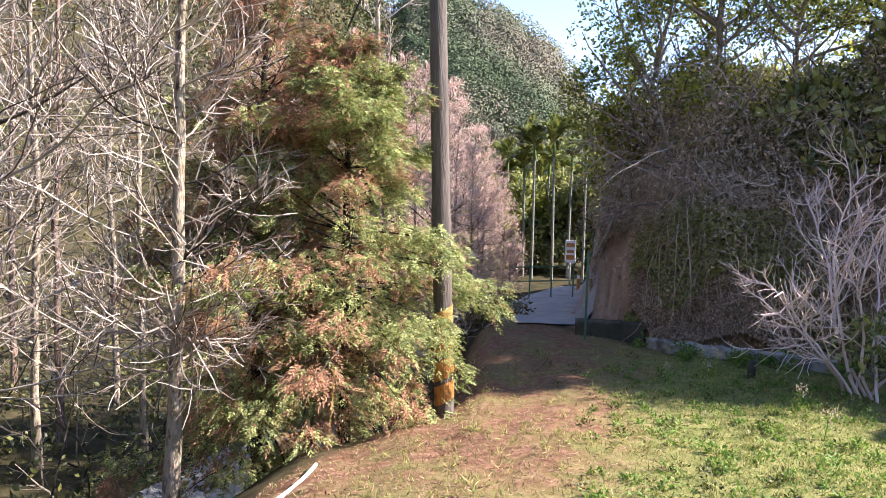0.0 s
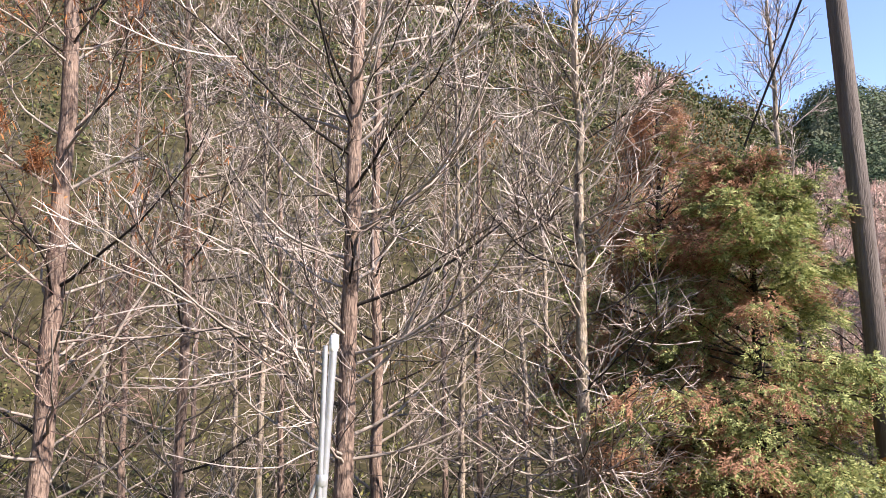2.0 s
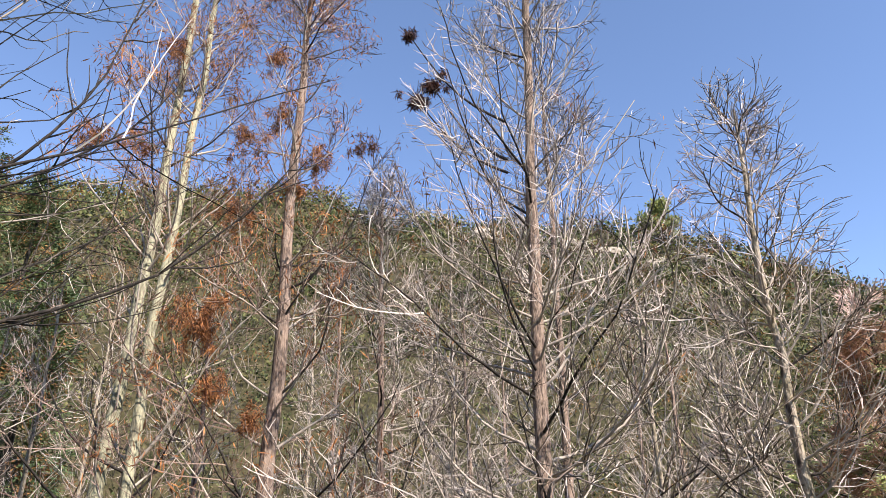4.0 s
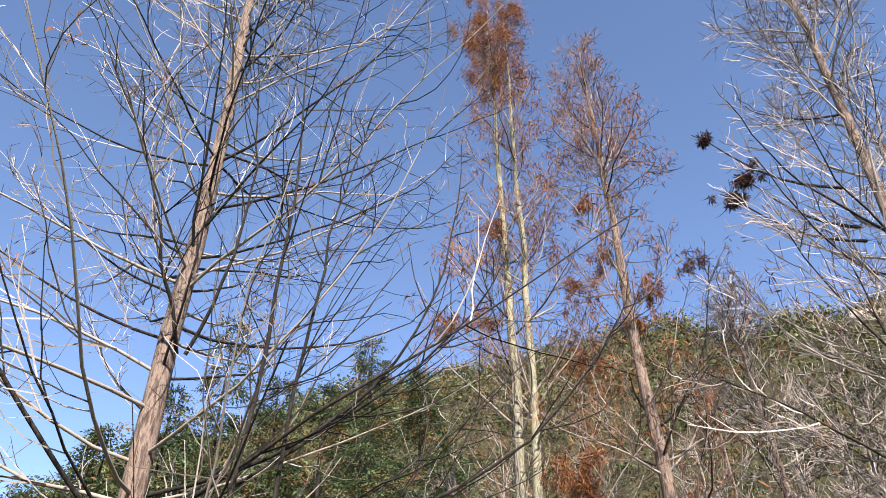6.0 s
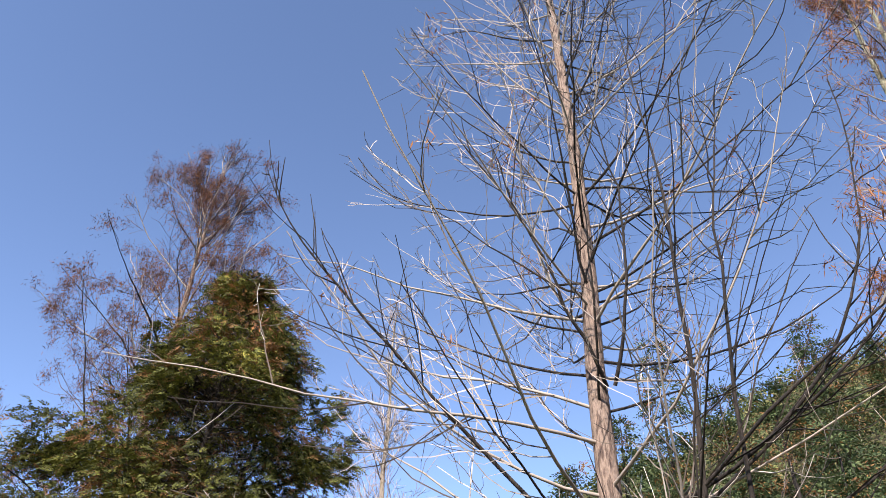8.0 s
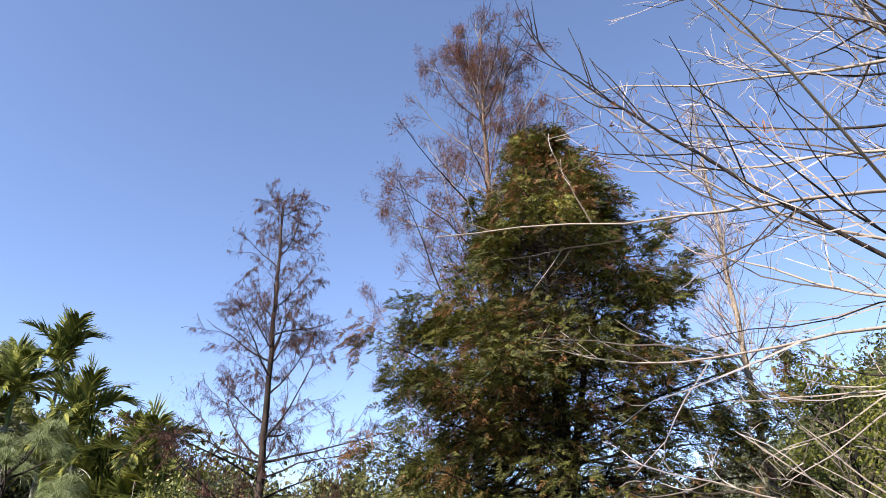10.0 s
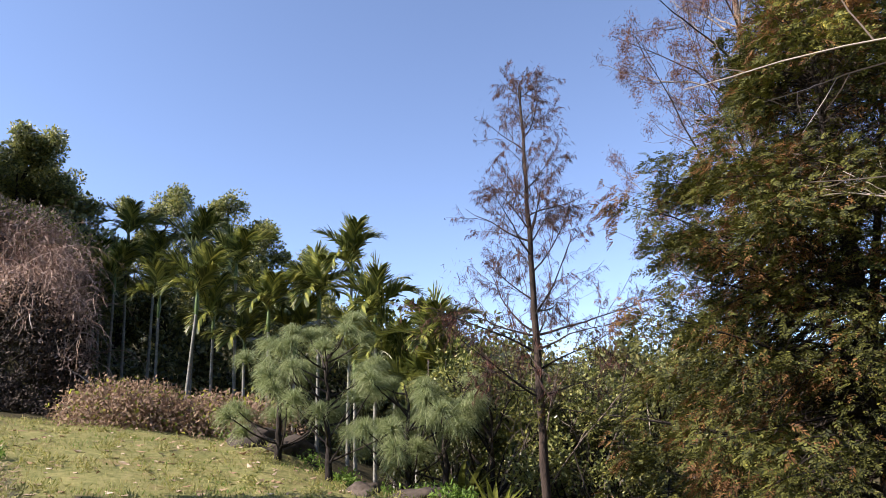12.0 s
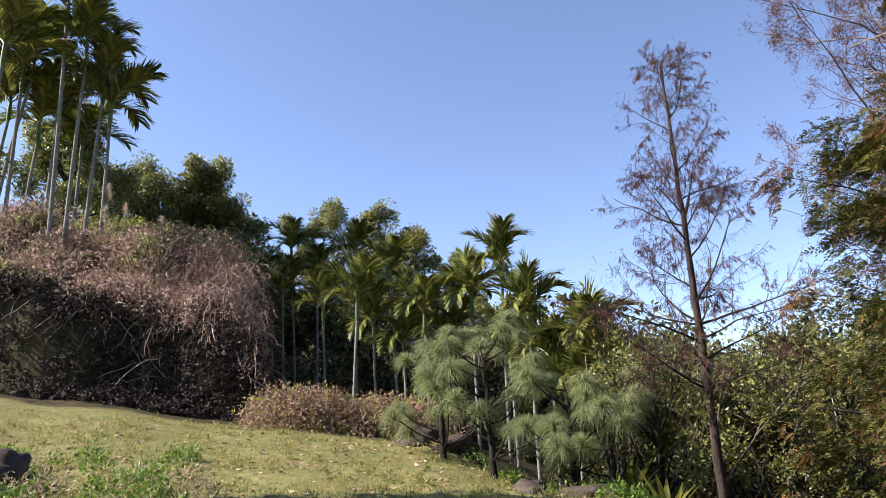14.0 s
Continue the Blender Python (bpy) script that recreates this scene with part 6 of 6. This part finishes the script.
def rock(place, size, seed, label):
    bm = bmesh.new()
    bmesh.ops.create_icosphere(bm, subdivisions=4, radius=1)
    off = Vector((seed * 7.1, seed * 3.3, seed * 1.7))
    for v in bm.verts:
        d = v.co.normalized()
        k = 1 + 0.32 * noise.noise(d * 1.3 + off) + 0.14 * noise.noise(d * 3.5 + off) + 0.05 * noise.noise(d * 9 + off)
        v.co = Vector((d.x * size[0], d.y * size[1], d.z * size[2])) * k
    ob = new("rock", bm_mesh("rock", bm, ROCK))
    ob.matrix_world = pose(*place, 0, 0, seed * 50)
    return tagged(ob, label, "rock", "rocks at the field's edge")


rock(at(177.0, 15.9, 0.02), (0.75, 0.5, 0.34), 1, "brown boulder at the edge of the field")
rock(at(174.4, 14.9, 0.02), (0.46, 0.4, 0.3), 4, "dark boulder at the edge of the field")
rock(at(168.9, 11.3, 0.04), (0.34, 0.28, 0.18), 2, "rounded brown boulder in the grass edge")
rock(at(164.6, 10.6, 0.02), (0.5, 0.34, 0.17), 3, "flat grey boulder in the grass edge")
rock(at(206.4, 10.3, 0.08), (0.46, 0.38, 0.33), 5, "dark stone lying in the weeds")
rock(at(203.9, 9.0, 0.0), (0.2, 0.18, 0.14), 6, "small stone lying in the weeds")
rock(at(202.2, 8.8, 0.0), (0.24, 0.18, 0.12), 7, "small stone lying in the weeds")


g = np.random.default_rng(79)
for k, az in enumerate((24.5, 28.5, 32, 35, 38.5, 42)):
    ob = rock(at(az, 100 + g.uniform(-3, 3), -0.6), (g.uniform(3, 5.5), g.uniform(2, 3), g.uniform(1.3, 2.2)), 60 + k, "pale weathered rock face near the ridge")
    ob.data.materials[0] = CLIFF


# the pinkish leafless shrub at the terrace's edge
def pink_shrub():
    g = np.random.default_rng(81)
    p = at(-31.2, 9.4)
    root = thing("leafless_shrub", p, "leafless shrub with pale pinkish branches", "shrub")
    n = 9
    a = g.uniform(0, 6.28, n)
    way = np.stack([np.cos(a) * 0.55, np.sin(a) * 0.55, np.ones(n)], 1)
    l = grow(g, g.normal(size=(n, 3)) * [0.12, 0.12, 0], way, g.uniform(1.9, 3.0, n), 12, (0, 0, 0.15), 0.16)
    l2, _, _ = fork(g, l, 11, 0.2, 0.97, 0.34, 0.3, (25, 65), 8, (0, 0, 0.6), 0.16)
    l3, _, _ = fork(g, l2, 9, 0.15, 1.0, 0.4, 0.15, (25, 60), 5, (0, 0, 0.3), 0.14)
    pale = mat("pale_pink_bark", [(0.42, 0.29, 0.26), (0.62, 0.48, 0.45), (0.76, 0.63, 0.6)], 0.85, 5, 0, island=0.4)
    for k in range(n):
        part("stem", tubes(l[k:k + 1], taper(1, 12, 0.019, 0.006), 7), pale, root, smooth_faces=True)
    for k in range(len(l2)):
        part("branch", tubes(l2[k:k + 1], taper(1, 8, 0.008, 0.0035), 5), pale, root)
    tagged(part("twigwork", tubes(l3, taper(len(l3), 5, 0.005, 0.0025), 3), pale, root), kind="stuff")
    leaf = tufts(g, np.array([0.1, -0.1, 0.0]), np.array([0.0, 0.1, -0.1]), np.array([0.3, 0.5, 0.8]), np.array([0.35, 0.3, 0.25]), 130, 0.09)
    part("basal_leaves", leaf, LEAF, root)


pink_shrub()


# ---------------------------------------------------------------- smaller plants and stones
def weed_stalk(place, h, seed):
    g = np.random.default_rng(seed)
    root = thing("weed_stalk", place, "tall thin flowering weed in the grass", "weed", "tall weeds")
    line = grow(g, np.array([[0, 0, -0.03]]), np.array([[0.1, 0.05, 1.0]]), np.array([h]), 8, (0, 0, 0.1), 0.08)
    part("stalk", tubes(line, taper(1, 8, 0.006, 0.003), 5), GRASS, root)
    n = 26
    p, _ = along(line, np.zeros(n, int), g.uniform(0.1, 0.9, n))
    tagged(part("leaves", blades(p, g.normal(size=(n, 3)) + [0, 0, 0.3], rnd_unit(g, n), g.uniform(0.05, 0.1, n), np.full(n, 0.02), 0.2), CLOVER, root), kind="stuff")
    n = 40
    c = line[0, -1] + g.normal(size=(n, 3)) * [0.03, 0.03, 0.04]
    part("flower_head", blades(c, g.normal(size=(n, 3)) + [0, 0, 0.6], rnd_unit(g, n), np.full(n, 0.03), np.full(n, 0.015), 0.2), STRAW, root)


for k, (az, r, h) in enumerate([(-20.4, 8.6, 0.5), (-21.5, 8.3, 0.52), (-20.8, 8.4, 0.38), (-27.0, 7.8, 0.3), (-18, 8.8, 0.25), (-29, 7, 0.28)]):
    weed_stalk(at(az, r), h, 500 + k)


def marker(name, az, r, h, rad, material, label):
    root = thing(name, at(az, r), label, "post")
    line = np.array([[[0, 0, -0.2], [0, 0, h * 0.5], [0, 0, h - 0.01], [0, 0, h]]])
    part("post", tubes(line, np.array([[rad, rad, rad, rad * 0.3]]), 10), material, root, smooth_faces=True)


marker("thin_post", -11.7, 12.2, 1.5, 0.02, GREENP, "thin green metal post by the end wall")
marker("kerb_post", -24.0, 9.8, 0.24, 0.05, MOSSY, "short dark post in front of the kerb")


def pampas(place, h, seed):
    g = np.random.default_rng(seed)
    root = thing("pampas_plume", place, "pale feathery grass plume on the bank", "grass plume", "pampas plumes")
    line = grow(g, np.array([[0, 0, -0.1]]), np.array([[g.normal() * 0.15, g.normal() * 0.15, 1.0]]), np.array([h]), 8, (0.2, 0, -0.1), 0.04)
    part("stalk", tubes(line, taper(1, 8, 0.01, 0.005), 5), STRAW, root)
    n = 160
    s = g.uniform(0.74, 1.0, n)
    p, t = along(line, np.zeros(n, int), s)
    part("plume", blades(p, t * 0.6 + g.normal(size=(n, 3)) * 0.35 + [0.2, 0, -0.1], rnd_unit(g, n), g.uniform(0.12, 0.25, n), np.full(n, 0.03), 0.1), STRAW, root)


for k, (az, r, h) in enumerate([(200.8, 26.6, 2.6), (200.3, 26.6, 2.3), (201.0, 26.2, 1.9), (201.5, 26.0, 1.4), (199.0, 26.4, 1.5), (197.0, 26.0, 1.3)]):
    pampas(at(az, r), h, 520 + k)


def strap_plant(place, seed, size, label, material):
    g = np.random.default_rng(seed)
    root = thing("strap_leaf_plant", place, label, "plant", "strap-leaved plants")
    n = 22
    a = np.arange(n) * 2.4
    e = np.radians(g.uniform(25, 75, n))
    way = np.stack([np.cos(a) * np.cos(e), np.sin(a) * np.cos(e), np.sin(e)], 1)
    for k in range(n):
        l = grow(g, np.zeros((1, 3)), way[k:k + 1], np.array([size * g.uniform(0.7, 1.2)]), 7, (0, 0, -0.9), 0.04)[0]
        side = np.array([-math.sin(a[k]), math.cos(a[k]), 0])
        w = size * 0.055 * np.sin(np.pi * np.clip(np.linspace(0.15, 1.0, 7), 0, 1))[:, None]
        v = np.stack([l - side * w, l + np.array([0, 0, -0.01]), l + side * w], 1).reshape(-1, 3)
        i, j = np.meshgrid(np.arange(6), np.arange(2), indexing="ij")
        q = np.stack([i * 3 + j, (i + 1) * 3 + j, (i + 1) * 3 + j + 1, i * 3 + j + 1], -1).reshape(-1, 4)
        part("leaf", (v, q), material, root)


strap_plant(at(159.2, 11.3), 540, 0.9, "arching strap-leaved plant with yellow-green leaves", LEAF_SUN)
strap_plant(at(157.2, 11.8), 541, 0.8, "arching strap-leaved plant with yellow-green leaves", LEAF_SUN)
for k, (az, r, s) in enumerate(((158.9, 11.0, 0.8), (153.8, 10.8, 0.9), (151.4, 10.2, 0.8))):
    strap_plant(at(az, r), 545 + k, s, "arching strap-leaved plant with yellow-green leaves", LEAF_SUN)
strap_plant(at(161.6, 12.4), 542, 1.1, "arching dark green strap-leaved plant", PALM)

g = np.random.default_rng(77)
for k in range(9):
    az = 188.6 + 17 * k / 8 + g.normal() * 0.4
    s = g.uniform(0.15, 0.36)
    rock(at(az, float(np.interp(az - 360, BANK_AZ, BANK_FOOT)) + g.uniform(-0.5, 0.5), 0.02), (s, s * 0.8, s * 0.55), 20 + k, "grey rubble stone at the foot of the bank")

# weedy clumps near the field's left end
n = 46
az, r = g.uniform(194, 208, n), g.uniform(7.5, 12.5, n)
x, y = -np.sin(np.radians(az)) * r, np.cos(np.radians(az)) * r
stuff("weed_clumps", tufts(g, x, y, ground(x, y), g.uniform(0.12, 0.36, n), 120, 0.07, 1.0, 0.4), CLOVER, "knee-high green weeds among the stones", "weeds")
n = 40
az = g.uniform(159.5, 180, n)
r = field_edge(az) + g.uniform(-0.5, 0.5, n)
x, y = -np.sin(np.radians(az)) * r, np.cos(np.radians(az)) * r
stuff("edge_weeds", tufts(g, x, y, ground(x, y), g.uniform(0.1, 0.28, n), 110, 0.07, 1.0, 0.45), CLOVER, "green weeds along the edge of the field", "weeds")

# dark bushes along the verge between the terrace and the road
n = 36
az, r = g.uniform(-6.4, 0.5, n), g.uniform(14.6, 17.5, n)
x, y = -np.sin(np.radians(az)) * r, np.cos(np.radians(az)) * r
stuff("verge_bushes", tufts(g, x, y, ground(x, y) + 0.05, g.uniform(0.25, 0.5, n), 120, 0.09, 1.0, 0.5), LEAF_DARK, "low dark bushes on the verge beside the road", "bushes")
# weeds and straw in the near grass
for nm, n, m, az0, az1, r0, r1, leaf, wide in (("grass_weeds", 190, CLOVER, -34, -12, 3.5, 10, 0.035, 0.55), ("pale_grass_tufts", 260, FIELD_GRASS, -34, 6, 3.2, 11, 0.06, 0.12), ("dark_weeds", 50, LEAF_DARK, -34, -8, 3.5, 11, 0.035, 0.5)):
    az, r = g.uniform(az0, az1, n), r0 + (r1 - r0) * g.uniform(0, 1, n) ** 0.8
    ok = r < field_edge(az) - 0.2
    az, r = az[ok], r[ok]
    x, y = -np.sin(np.radians(az)) * r, np.cos(np.radians(az)) * r
    stuff(nm, tufts(g, x, y, ground(x, y), g.uniform(0.03, 0.11, len(x)), 34, leaf, 1.0, wide), m, "small weeds and straw standing in the short grass", "weeds")
# rough tufts over the upper field
n = 260
az, r = g.uniform(156, 209, n), g.uniform(5.5, 18, n)
ok = r < field_edge((az + 180) % 360 - 180) - 0.3
az, r = az[ok], r[ok]
x, y = -np.sin(np.radians(az)) * r, np.cos(np.radians(az)) * r
stuff("grass_tufts", tufts(g, x, y, ground(x, y), g.uniform(0.06, 0.16, len(x)), 50, 0.08, 1.0, 0.2), FIELD_GRASS, "rough tufts standing out of the short grass", "grass")
n = 60
az, r = g.uniform(193, 209, n), g.uniform(6.5, 11, n)
x, y = -np.sin(np.radians(az)) * r, np.cos(np.radians(az)) * r
stuff("dry_weeds", tufts(g, x, y, ground(x, y), g.uniform(0.1, 0.3, n), 90, 0.08, 1.1, 0.2), VINE_TAN, "dry brown weeds among the stones", "weeds")
